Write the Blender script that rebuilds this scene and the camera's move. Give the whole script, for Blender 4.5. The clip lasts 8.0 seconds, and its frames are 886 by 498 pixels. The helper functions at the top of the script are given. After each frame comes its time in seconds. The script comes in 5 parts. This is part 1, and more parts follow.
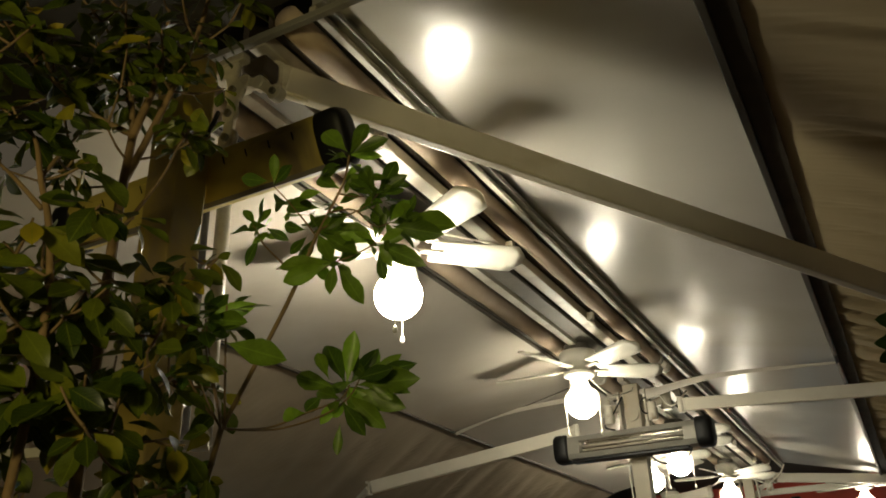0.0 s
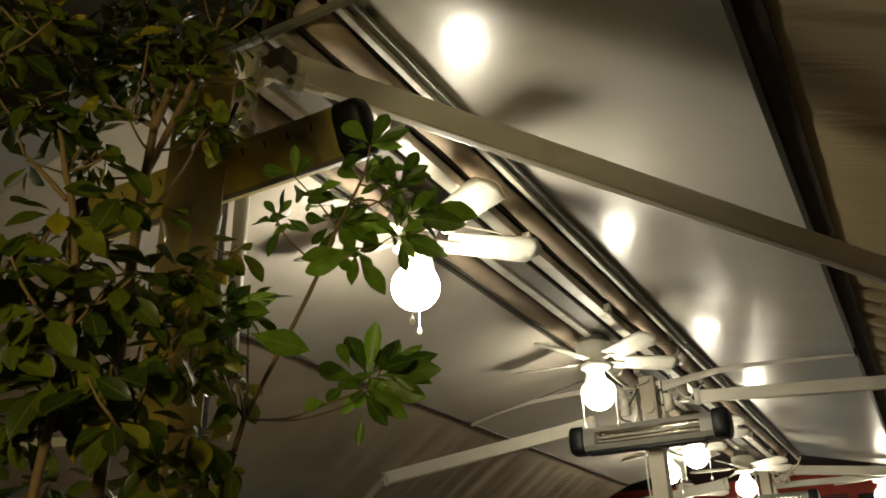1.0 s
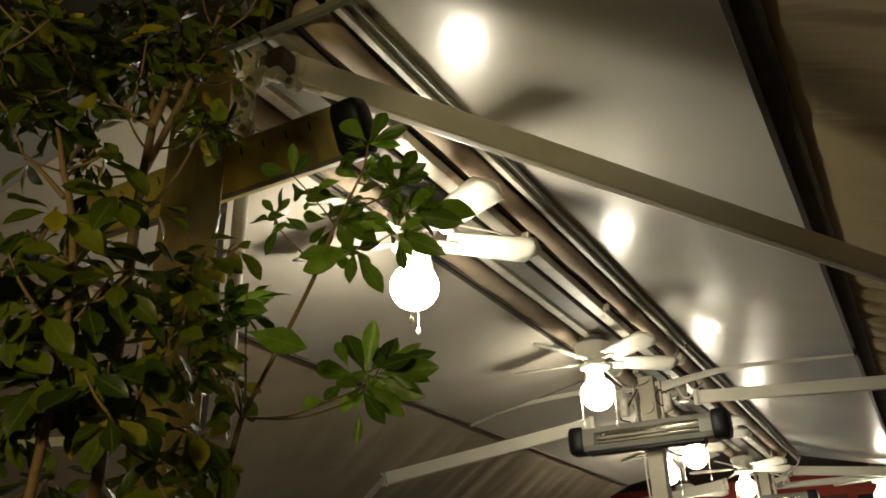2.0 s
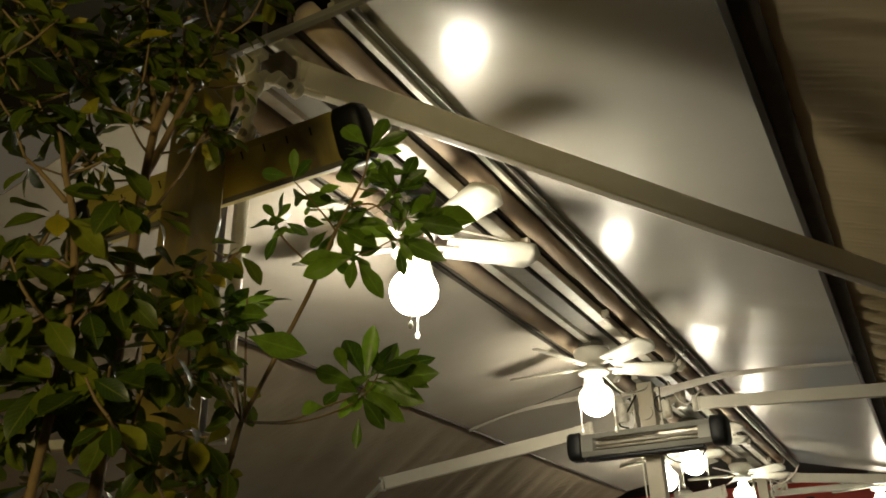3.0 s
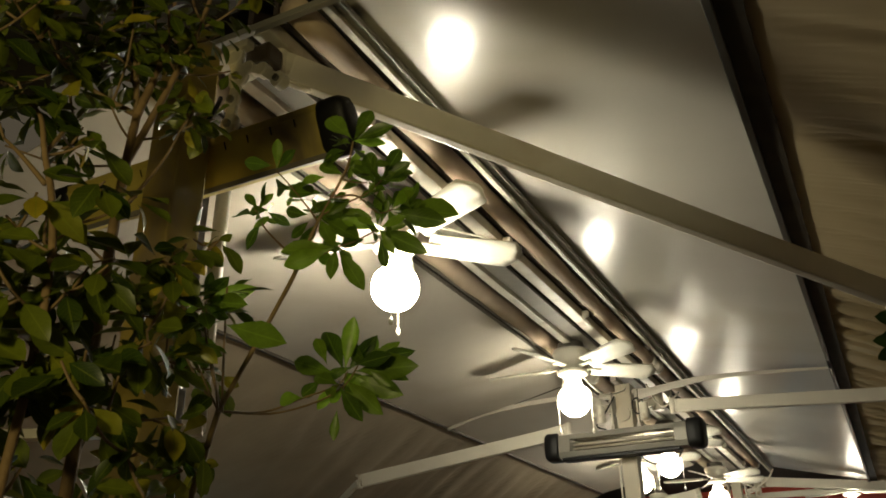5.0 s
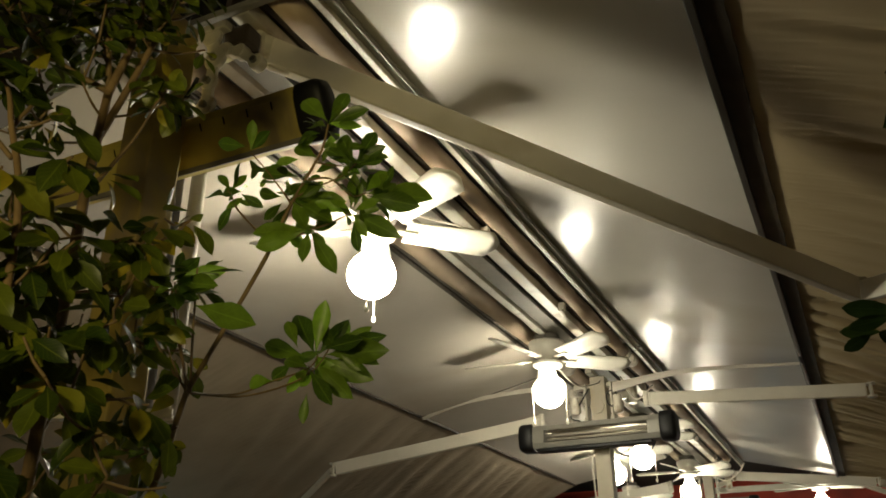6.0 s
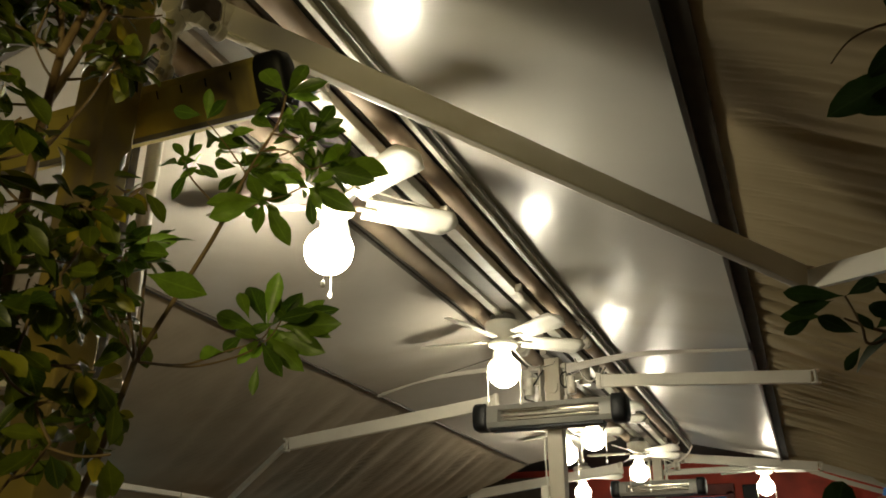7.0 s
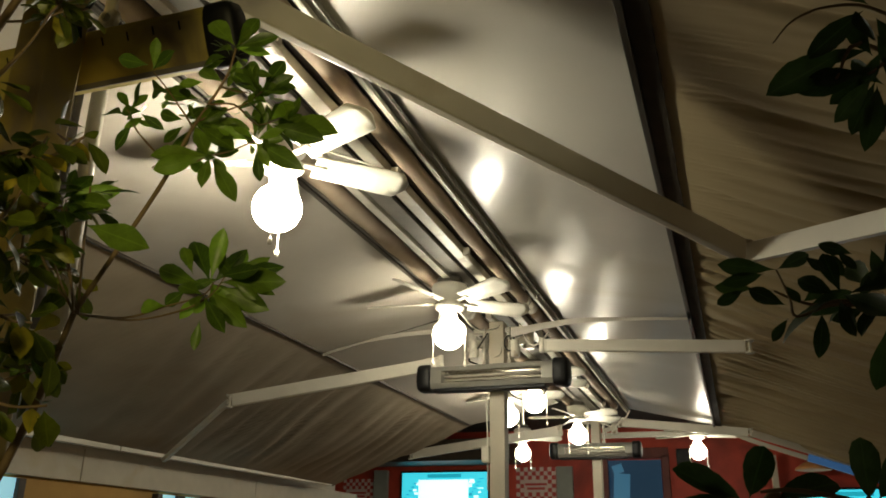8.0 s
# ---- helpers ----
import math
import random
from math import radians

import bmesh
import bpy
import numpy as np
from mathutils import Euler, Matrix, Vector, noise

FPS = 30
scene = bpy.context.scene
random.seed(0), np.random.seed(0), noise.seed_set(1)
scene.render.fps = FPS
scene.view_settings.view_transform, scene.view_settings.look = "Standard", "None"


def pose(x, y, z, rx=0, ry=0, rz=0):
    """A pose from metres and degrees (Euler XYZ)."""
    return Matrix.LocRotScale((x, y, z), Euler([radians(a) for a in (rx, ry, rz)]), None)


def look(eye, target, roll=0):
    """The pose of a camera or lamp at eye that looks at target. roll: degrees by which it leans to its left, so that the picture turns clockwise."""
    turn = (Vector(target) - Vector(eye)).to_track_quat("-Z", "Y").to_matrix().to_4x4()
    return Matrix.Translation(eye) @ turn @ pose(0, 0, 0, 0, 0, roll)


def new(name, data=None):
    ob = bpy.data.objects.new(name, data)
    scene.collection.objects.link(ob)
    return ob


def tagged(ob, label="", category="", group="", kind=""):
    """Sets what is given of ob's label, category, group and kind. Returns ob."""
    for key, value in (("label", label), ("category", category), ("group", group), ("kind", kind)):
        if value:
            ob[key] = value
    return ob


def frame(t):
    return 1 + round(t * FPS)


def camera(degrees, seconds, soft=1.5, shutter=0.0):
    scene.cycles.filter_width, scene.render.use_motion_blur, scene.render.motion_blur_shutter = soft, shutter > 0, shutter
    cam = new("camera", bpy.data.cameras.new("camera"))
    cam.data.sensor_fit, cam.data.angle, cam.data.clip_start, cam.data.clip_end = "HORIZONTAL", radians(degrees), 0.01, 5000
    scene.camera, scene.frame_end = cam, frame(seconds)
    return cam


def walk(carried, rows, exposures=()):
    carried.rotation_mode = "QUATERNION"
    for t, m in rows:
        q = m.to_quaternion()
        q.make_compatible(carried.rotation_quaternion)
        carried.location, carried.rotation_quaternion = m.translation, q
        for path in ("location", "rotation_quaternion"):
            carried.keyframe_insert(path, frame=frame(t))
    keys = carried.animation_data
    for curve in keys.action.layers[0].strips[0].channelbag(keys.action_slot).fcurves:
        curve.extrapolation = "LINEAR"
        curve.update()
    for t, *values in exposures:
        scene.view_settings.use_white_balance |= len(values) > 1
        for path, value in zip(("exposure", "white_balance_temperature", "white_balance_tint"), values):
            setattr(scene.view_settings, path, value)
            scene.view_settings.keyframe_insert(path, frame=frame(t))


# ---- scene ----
cam = camera(56.2, 8.0, soft=1.8)
PATH = [
    (0, (0.007, -0.154, 1.551), (-0.834, 1.452, 2.396), -2.1),
    (0.5, (-0.001, -0.152, 1.548), (-0.859, 1.45, 2.383), -2.0),
    (1, (-0.006, -0.157, 1.551), (-0.88, 1.44, 2.379), -1.7),
    (1.5, (-0.005, -0.153, 1.546), (-0.879, 1.445, 2.373), -1.8),
    (3, (-0.003, -0.159, 1.547), (-0.872, 1.434, 2.387), -1.4),
    (3.5, (-0.001, -0.149, 1.544), (-0.872, 1.444, 2.382), -1.2),
    (4, (-0.005, -0.153, 1.541), (-0.873, 1.441, 2.381), -1.2),
    (4.5, (-0.006, -0.158, 1.539), (-0.858, 1.444, 2.38), -1.0),
    (5.8, (-0.002, -0.143, 1.532), (-0.802, 1.493, 2.359), -0.3),
    (6, (0.0, -0.142, 1.53), (-0.792, 1.501, 2.35), -0.2),
    (6.5, (0.006, -0.144, 1.525), (-0.749, 1.527, 2.325), -0.0),
    (7, (0.011, -0.14, 1.522), (-0.704, 1.559, 2.298), 0.3),
    (7.5, (0.016, -0.14, 1.519), (-0.611, 1.623, 2.224), 0.8),
    (8, (0.02, -0.146, 1.519), (-0.594, 1.627, 2.211), 0.9),
]
walk(cam, [(t, look(eye, target, roll)) for t, eye, target, roll in PATH],
     [(0, -0.06), (1.5, -0.02), (3.5, 0.03), (6, 0.08), (8, 0.08)])

GLOBE_L = 107.0
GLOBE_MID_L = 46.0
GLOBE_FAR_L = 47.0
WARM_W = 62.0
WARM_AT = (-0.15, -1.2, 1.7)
AMBIENT = 0.12


# ---- light ----
world = bpy.data.worlds.new("night")
scene.world = world
world.use_nodes = True
wbg = world.node_tree.nodes["Background"]
wbg.inputs[0].default_value = (0.55, 0.45, 0.3, 1)
wbg.inputs[1].default_value = AMBIENT
# warm spot added unseen behind the camera, aimed at shrub and near post
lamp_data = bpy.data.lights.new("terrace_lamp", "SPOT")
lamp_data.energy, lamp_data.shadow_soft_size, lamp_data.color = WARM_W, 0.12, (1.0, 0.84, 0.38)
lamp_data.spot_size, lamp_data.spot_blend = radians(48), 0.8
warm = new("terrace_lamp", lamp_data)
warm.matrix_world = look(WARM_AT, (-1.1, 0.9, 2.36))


# ---- materials ----
def material(name, color, rough=0.5, metal=0.0, vary=0.25, scale=6.0, fine=80.0, bump=0.15, stain=None, stain_at=0.6,
             spec=0.5, random_tint=0.0, stretch=(1, 1, 1), rough_vary=0.1, coat=0.0, coat_rough=0.1):
    m = bpy.data.materials.new(name)
    m.use_nodes = True
    nt = m.node_tree
    n, l = nt.nodes, nt.links
    b = n["Principled BSDF"]
    tc = n.new("ShaderNodeTexCoord")
    mp = n.new("ShaderNodeMapping")
    mp.inputs["Scale"].default_value = stretch
    l.new(tc.outputs["Object"], mp.inputs[0])
    big = n.new("ShaderNodeTexNoise")
    big.inputs["Scale"].default_value, big.inputs["Detail"].default_value = scale, 6
    small = n.new("ShaderNodeTexNoise")
    small.inputs["Scale"].default_value, small.inputs["Detail"].default_value = fine, 3
    l.new(mp.outputs[0], big.inputs["Vector"])
    l.new(mp.outputs[0], small.inputs["Vector"])
    ramp = n.new("ShaderNodeValToRGB")
    e = ramp.color_ramp.elements
    e[0].position, e[1].position = 0.3, 0.72
    e[0].color = (*[c * (1 - vary) for c in color], 1)
    e[1].color = (*[min(1, c * (1 + vary * 0.6)) for c in color], 1)
    l.new(big.outputs["Fac"], ramp.inputs[0])
    out = ramp.outputs[0]
    if stain:
        st = n.new("ShaderNodeTexNoise")
        st.inputs["Scale"].default_value, st.inputs["Detail"].default_value = scale * 0.45, 8
        st.inputs["Distortion"].default_value = 0.6
        l.new(mp.outputs[0], st.inputs["Vector"])
        mr = n.new("ShaderNodeMapRange")
        mr.inputs[1].default_value, mr.inputs[2].default_value = stain_at - 0.06, stain_at + 0.1
        l.new(st.outputs["Fac"], mr.inputs[0])
        mx = n.new("ShaderNodeMixRGB")
        l.new(mr.outputs[0], mx.inputs[0])
        l.new(out, mx.inputs[1])
        mx.inputs[2].default_value = (*stain, 1)
        out = mx.outputs[0]
    if random_tint:
        oi = n.new("ShaderNodeObjectInfo")
        hs = n.new("ShaderNodeHueSaturation")
        mv = n.new("ShaderNodeMapRange")
        mv.inputs[3].default_value, mv.inputs[4].default_value = 1 - random_tint, 1 + random_tint
        l.new(oi.outputs["Random"], mv.inputs[0])
        l.new(mv.outputs[0], hs.inputs["Value"])
        l.new(out, hs.inputs["Color"])
        out = hs.outputs[0]
    l.new(out, b.inputs["Base Color"])
    rr = n.new("ShaderNodeMapRange")
    rr.inputs[3].default_value, rr.inputs[4].default_value = max(0.03, rough - rough_vary), min(1, rough + rough_vary)
    l.new(small.outputs["Fac"], rr.inputs[0])
    l.new(rr.outputs[0], b.inputs["Roughness"])
    b.inputs["Metallic"].default_value = metal
    b.inputs["Specular IOR Level"].default_value = spec
    b.inputs["Coat Weight"].default_value, b.inputs["Coat Roughness"].default_value = coat, coat_rough
    if bump:
        bp = n.new("ShaderNodeBump")
        bp.inputs["Strength"].default_value, bp.inputs["Distance"].default_value = bump, 0.004
        l.new(small.outputs["Fac"], bp.inputs["Height"])
        l.new(bp.outputs[0], b.inputs["Normal"])
    return m


def leaf_material(name, dark, light, yellow, yellow_at):
    """Leaf: green varied leaf by leaf, a few turned yellow, a pale midrib, waxy, slightly letting light through."""
    m = bpy.data.materials.new(name)
    m.use_nodes = True
    nt = m.node_tree
    n, l = nt.nodes, nt.links
    b = n["Principled BSDF"]
    oi = n.new("ShaderNodeObjectInfo")
    geo = n.new("ShaderNodeNewGeometry")
    add = n.new("ShaderNodeMath")
    add.operation = "ADD"
    l.new(oi.outputs["Random"], add.inputs[0])
    l.new(geo.outputs["Random Per Island"], add.inputs[1])
    fr = n.new("ShaderNodeMath")
    fr.operation = "FRACT"
    l.new(add.outputs[0], fr.inputs[0])
    ramp = n.new("ShaderNodeValToRGB")
    e = ramp.color_ramp.elements
    e[0].position, e[0].color = 0.0, (*dark, 1)
    e[1].position, e[1].color = yellow_at, (*light, 1)
    x = e.new(min(0.99, yellow_at + 0.1))
    x.color = (*yellow, 1)
    l.new(fr.outputs[0], ramp.inputs[0])
    tc = n.new("ShaderNodeTexCoord")
    noise_t = n.new("ShaderNodeTexNoise")
    noise_t.inputs["Scale"].default_value, noise_t.inputs["Detail"].default_value = 55, 4
    l.new(tc.outputs["Object"], noise_t.inputs["Vector"])
    mx = n.new("ShaderNodeMixRGB")
    mx.blend_type, mx.inputs[0].default_value = "OVERLAY", 0.45
    l.new(ramp.outputs[0], mx.inputs[1])
    l.new(noise_t.outputs["Fac"], mx.inputs[2])
    uvn = n.new("ShaderNodeUVMap")
    uvn.uv_map = "leaf"
    sep = n.new("ShaderNodeSeparateXYZ")
    l.new(uvn.outputs[0], sep.inputs[0])

    def calc(op, a, b_val):
        q = n.new("ShaderNodeMath")
        q.operation = op
        l.new(a, q.inputs[0])
        if isinstance(b_val, (int, float)):
            q.inputs[1].default_value = b_val
        else:
            l.new(b_val, q.inputs[1])
        return q.outputs[0]

    off = calc("ABSOLUTE", calc("SUBTRACT", sep.outputs[1], 0.5), 0)
    rib = calc("LESS_THAN", off, 0.035)
    veins = calc("GREATER_THAN", calc("SINE", calc("SUBTRACT", calc("MULTIPLY", sep.outputs[0], 55.0), calc("MULTIPLY", off, 34.0)), 0), 0.86)
    mark = calc("MAXIMUM", calc("MULTIPLY", rib, 0.45), calc("MULTIPLY", veins, 0.16))
    pale = n.new("ShaderNodeMixRGB")
    l.new(mark, pale.inputs[0])
    l.new(mx.outputs[0], pale.inputs[1])
    pale.inputs[2].default_value = (*[min(1.0, 1.45 * c + 0.004) for c in light], 1)
    mx = pale
    l.new(mx.outputs[0], b.inputs["Base Color"])
    b.inputs["Roughness"].default_value = 0.36
    b.inputs["Specular IOR Level"].default_value = 0.35
    bp = n.new("ShaderNodeBump")
    bp.inputs["Strength"].default_value, bp.inputs["Distance"].default_value = 0.25, 0.002
    l.new(noise_t.outputs["Fac"], bp.inputs["Height"])
    l.new(bp.outputs[0], b.inputs["Normal"])
    tr = n.new("ShaderNodeBsdfTranslucent")
    l.new(mx.outputs[0], tr.inputs["Color"])
    ms = n.new("ShaderNodeMixShader")
    ms.inputs[0].default_value = 0.28
    l.new(b.outputs[0], ms.inputs[1])
    l.new(tr.outputs[0], ms.inputs[2])
    l.new(ms.outputs[0], n["Material Output"].inputs["Surface"])
    return m


def glow(name, color, strength):
    m = bpy.data.materials.new(name)
    m.use_nodes = True
    b = m.node_tree.nodes["Principled BSDF"]
    b.inputs["Base Color"].default_value = (*color, 1)
    b.inputs["Emission Color"].default_value = (*color, 1)
    b.inputs["Emission Strength"].default_value = strength
    return m


PVC = material("coated_canvas", (0.50, 0.48, 0.435), 0.30, vary=0.07, scale=2.2, fine=260, bump=0.05, spec=0.22, stretch=(0.3, 1, 1), rough_vary=0.05, coat=0.16, coat_rough=0.08,
               stain=(0.44, 0.41, 0.34), stain_at=0.62)
PVC_DULL = material("aged_coated_canvas", (0.50, 0.46, 0.40), 0.5, vary=0.1, scale=2.0, fine=350, bump=0.08, rough_vary=0.08,
                    stain=(0.40, 0.35, 0.28), stain_at=0.6)
CANVAS = material("beige_canvas", (0.38, 0.30, 0.165), 0.8, vary=0.08, scale=2.0, fine=420, bump=0.12, stain=(0.31, 0.23, 0.125), stain_at=0.62)
CANVAS_L = material("grey_brown_canvas", (0.30, 0.245, 0.175), 0.85, vary=0.14, scale=3, fine=300, bump=0.12, stain=(0.25, 0.195, 0.13), stain_at=0.6)
ROLL = material("rolled_canvas", (0.46, 0.36, 0.26), 0.75, vary=0.3, scale=5, fine=120, bump=0.2, stain=(0.20, 0.12, 0.07), stain_at=0.58, stretch=(1, 0.6, 1))
WHITE = material("white_enamelled_aluminium", (0.66, 0.62, 0.53), 0.38, vary=0.08, scale=5, fine=200, bump=0.03, stain=(0.5, 0.44, 0.33), stain_at=0.66)
CREAM = material("cream_paint", (0.50, 0.45, 0.35), 0.5, vary=0.1, scale=6, fine=150, bump=0.06, stain=(0.45, 0.37, 0.24), stain_at=0.63)
GREYBAR = material("grey_aluminium", (0.13, 0.125, 0.11), 0.42, metal=0.3, vary=0.15, scale=8, fine=200, bump=0.04)
EDGE = material("edge_aluminium", (0.3, 0.29, 0.26), 0.45, metal=0.2, vary=0.15, scale=8, fine=200, bump=0.04)
RAIL = material("dusty_white_rail", (0.60, 0.57, 0.49), 0.5, vary=0.2, scale=6, fine=180, bump=0.05, stain=(0.22, 0.17, 0.11), stain_at=0.58)
DARK = material("dark_brown_steel", (0.045, 0.032, 0.02), 0.55, vary=0.3, scale=8, fine=150, bump=0.08)
VALANCE = material("dark_valance_cloth", (0.05, 0.037, 0.022), 0.9, vary=0.25, scale=9, fine=260, bump=0.15)
ROOFING = material("dark_roof_cloth", (0.03, 0.026, 0.018), 0.9, vary=0.3, scale=3, fine=200, bump=0.1)
PLATE = material("dull_grey_plate", (0.16, 0.145, 0.12), 0.65, metal=0.0, vary=0.25, scale=5, fine=160, bump=0.06, stain=(0.09, 0.07, 0.05), stain_at=0.6)
CAST = material("cast_white_metal", (0.62, 0.58, 0.49), 0.42, metal=0.0, vary=0.2, scale=20, fine=140, bump=0.12, stain=(0.25, 0.18, 0.1), stain_at=0.62)
STEEL = material("galvanised_bolt", (0.35, 0.34, 0.31), 0.35, metal=0.9, vary=0.3, scale=30, fine=300, bump=0.1)
RUBBER = material("black_plastic", (0.006, 0.006, 0.0065), 0.5, spec=0.3, vary=0.3, scale=20, fine=300, bump=0.06)
HEATBODY = material("heater_silver_paint", (0.27, 0.26, 0.23), 0.4, metal=0.35, vary=0.1, scale=8, fine=250, bump=0.03)
# Warm light put into the base colour; the other heaters use silver paint.
HEATBACK_WARM_LIT = material("warm_lit_heater_back", (0.46, 0.37, 0.08), 0.5, metal=0.1, vary=0.18, scale=9, fine=200, bump=0.05, stain=(0.2, 0.15, 0.07), stain_at=0.62)
MIRROR = material("polished_reflector", (0.75, 0.72, 0.66), 0.16, metal=1.0, vary=0.05, scale=10, fine=200, bump=0.02)
TUBE = material("quartz_tube", (0.55, 0.5, 0.42), 0.2, vary=0.1, scale=10, fine=200, bump=0.0)
# Ochre of the warm light mixed into this paint; other posts are cream.
POST_WARM_LIT = material("warm_lit_post", (0.32, 0.235, 0.045), 0.55, vary=0.2, scale=7, fine=120, bump=0.1, stain=(0.2, 0.15, 0.08), stain_at=0.6)
FANWHITE = material("fan_white_lacquer", (0.80, 0.77, 0.68), 0.33, vary=0.05, scale=10, fine=250, bump=0.02)
CHAIN = material("pull_chain", (0.75, 0.7, 0.6), 0.4, metal=0.3, vary=0.1, scale=30, fine=300, bump=0.0)
GLOBE = glow("lit_opal_glass", (1.0, 0.92, 0.70), GLOBE_L)
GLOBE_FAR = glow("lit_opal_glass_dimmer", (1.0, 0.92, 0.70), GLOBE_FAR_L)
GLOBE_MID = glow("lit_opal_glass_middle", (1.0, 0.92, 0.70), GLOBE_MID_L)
RED = material("red_painted_plaster", (0.55, 0.06, 0.03), 0.6, vary=0.25, scale=2.5, fine=90, bump=0.15, stain=(0.25, 0.03, 0.02), stain_at=0.6)
DARKRED = material("dark_red_wood", (0.16, 0.03, 0.02), 0.5, vary=0.25, scale=6, fine=120, bump=0.1)
YELLOW = material("ochre_plaster", (0.48, 0.28, 0.07), 0.7, vary=0.18, scale=3, fine=90, bump=0.15)
FLOORMAT = material("terrace_floor", (0.16, 0.13, 0.10), 0.6, vary=0.25, scale=3, fine=60, bump=0.2)
GREYPAINT = material("grey_green_paint", (0.30, 0.32, 0.29), 0.55, vary=0.12, scale=5, fine=120, bump=0.06)
PINK = material("poster_white", (0.75, 0.60, 0.55), 0.6, vary=0.06, scale=8, fine=200, bump=0.02)
POSTERRED = material("poster_red", (0.55, 0.07, 0.06), 0.6, vary=0.08, scale=8, fine=200, bump=0.02)
BLUEGLASS = glow("blue_lit_window", (0.005, 0.045, 0.10), 0.3)
DOOR_REFLECTION = glow("painted_door_reflection", (0.05, 0.19, 0.32), 0.4)
SCREEN_A = glow("screen_cyan", (0.05, 0.62, 0.75), 0.95)
SCREEN_B = glow("screen_white", (0.75, 0.97, 1.0), 1.15)
SCREEN_C = glow("screen_teal", (0.01, 0.30, 0.38), 1.0)
PALEBLUE = glow("window_daylight_tube", (0.35, 0.72, 0.85), 0.55)
BLUE_LIT_EDGING = glow("blue_lit_edging", (0.04, 0.12, 0.28), 0.4)
ORANGE = material("orange_lampshade", (0.7, 0.3, 0.1), 0.6, vary=0.1, scale=10, fine=200, bump=0.03)
BARK = material("plant_bark", (0.19, 0.12, 0.05), 0.8, vary=0.35, scale=25, fine=200, bump=0.4)
TWIG = material("green_brown_twig", (0.17, 0.11, 0.045), 0.7, vary=0.3, scale=30, fine=220, bump=0.25)
TWIG_PALE = material("brown_twig", (0.19, 0.125, 0.052), 0.7, vary=0.3, scale=30, fine=220, bump=0.25)
LEAF = leaf_material("leaf", (0.022, 0.042, 0.005), (0.115, 0.14, 0.011), (0.34, 0.26, 0.018), 0.90)
LEAF_SPRIG = leaf_material("leaf_fresh", (0.035, 0.07, 0.008), (0.12, 0.19, 0.017), (0.17, 0.30, 0.024), 0.84)
LEAF_YELLOW = leaf_material("leaf_turning", (0.09, 0.115, 0.01), (0.17, 0.165, 0.012), (0.34, 0.24, 0.018), 0.80)
LEAF_DARK = leaf_material("leaf_dark", (0.016, 0.034, 0.008), (0.03, 0.06, 0.012), (0.05, 0.08, 0.012), 0.93)


# ---- building helpers ----
def finish(name, bm, mat, smooth=False):
    me = bpy.data.meshes.new(name)
    bmesh.ops.recalc_face_normals(bm, faces=bm.faces)
    if smooth:
        for f in bm.faces:
            f.smooth = True
    bm.to_mesh(me)
    bm.free()
    me.materials.append(mat)
    return me


def part(name, bm, mat, parent, label="", smooth=False):
    ob = new(name, finish(name, bm, mat, smooth))
    ob.parent = parent
    if label:
        tagged(ob, label)
    return ob


def thing(name, label, category, group="", at=(0, 0, 0), kind=""):
    ob = new(name)
    ob.location = at
    ob.empty_display_size = 0.05
    return tagged(ob, label, category, group, kind)


def solid(name, bm, mat, label, category, group="", kind="", smooth=False):
    return tagged(new(name, finish(name, bm, mat, smooth)), label, category, group, kind)


def box(bm, c, s, rot=None, bevel=0.0):
    m = Matrix.Translation(c) @ (rot.to_4x4() if rot else Matrix()) @ Matrix.Diagonal((*s, 1))
    made = bmesh.ops.create_cube(bm, size=1, matrix=m)
    if bevel:
        edges = list({e for v in made["verts"] for e in v.link_edges})
        bmesh.ops.bevel(bm, geom=edges, offset=bevel, segments=2, affect="EDGES", profile=0.6)
    return bm


def axis_turn(a, b, up=(0, 0, 1)):
    y = (Vector(b) - Vector(a)).normalized()
    x = y.cross(Vector(up)).normalized()
    return Matrix((x, y, x.cross(y))).transposed()


def bar(bm, a, b, w, h, bevel=0.003, up=(0, 0, 1)):
    """A rectangular profile from a to b, w wide and h high."""
    a, b = Vector(a), Vector(b)
    return box(bm, (a + b) / 2, (w, (b - a).length, h), axis_turn(a, b, up), bevel)


def tube(bm, pts, radii, sides=10, caps=True):
    pts = [Vector(p) for p in pts]
    if not hasattr(radii, "__len__"):
        radii = [radii] * len(pts)
    rings = []
    for i, p in enumerate(pts):
        d = (pts[min(i + 1, len(pts) - 1)] - pts[max(i - 1, 0)]).normalized()
        u = d.orthogonal().normalized() if not rings else (lastu - d * lastu.dot(d)).normalized()
        lastu = u
        v = d.cross(u)
        rings.append([bm.verts.new(p + (u * math.cos(k * math.tau / sides) + v * math.sin(k * math.tau / sides)) * radii[i]) for k in range(sides)])
    for r0, r1 in zip(rings, rings[1:]):
        for k in range(sides):
            bm.faces.new((r0[k], r0[(k + 1) % sides], r1[(k + 1) % sides], r1[k]))
    if caps:
        bm.faces.new(rings[0][::-1])
        bm.faces.new(rings[-1])
    return bm


def lathe(bm, profile, c=(0, 0, 0), sides=28):
    """A turned body round the upright axis through c; profile: (radius, height)."""
    c = Vector(c)
    rings = [[bm.verts.new(c + Vector((r * math.cos(k * math.tau / sides), r * math.sin(k * math.tau / sides), z))) for k in range(sides)] for r, z in profile]
    for r0, r1 in zip(rings, rings[1:]):
        for k in range(sides):
            bm.faces.new((r0[k], r0[(k + 1) % sides], r1[(k + 1) % sides], r1[k]))
    bm.faces.new(rings[0][::-1])
    bm.faces.new(rings[-1])
    return bm


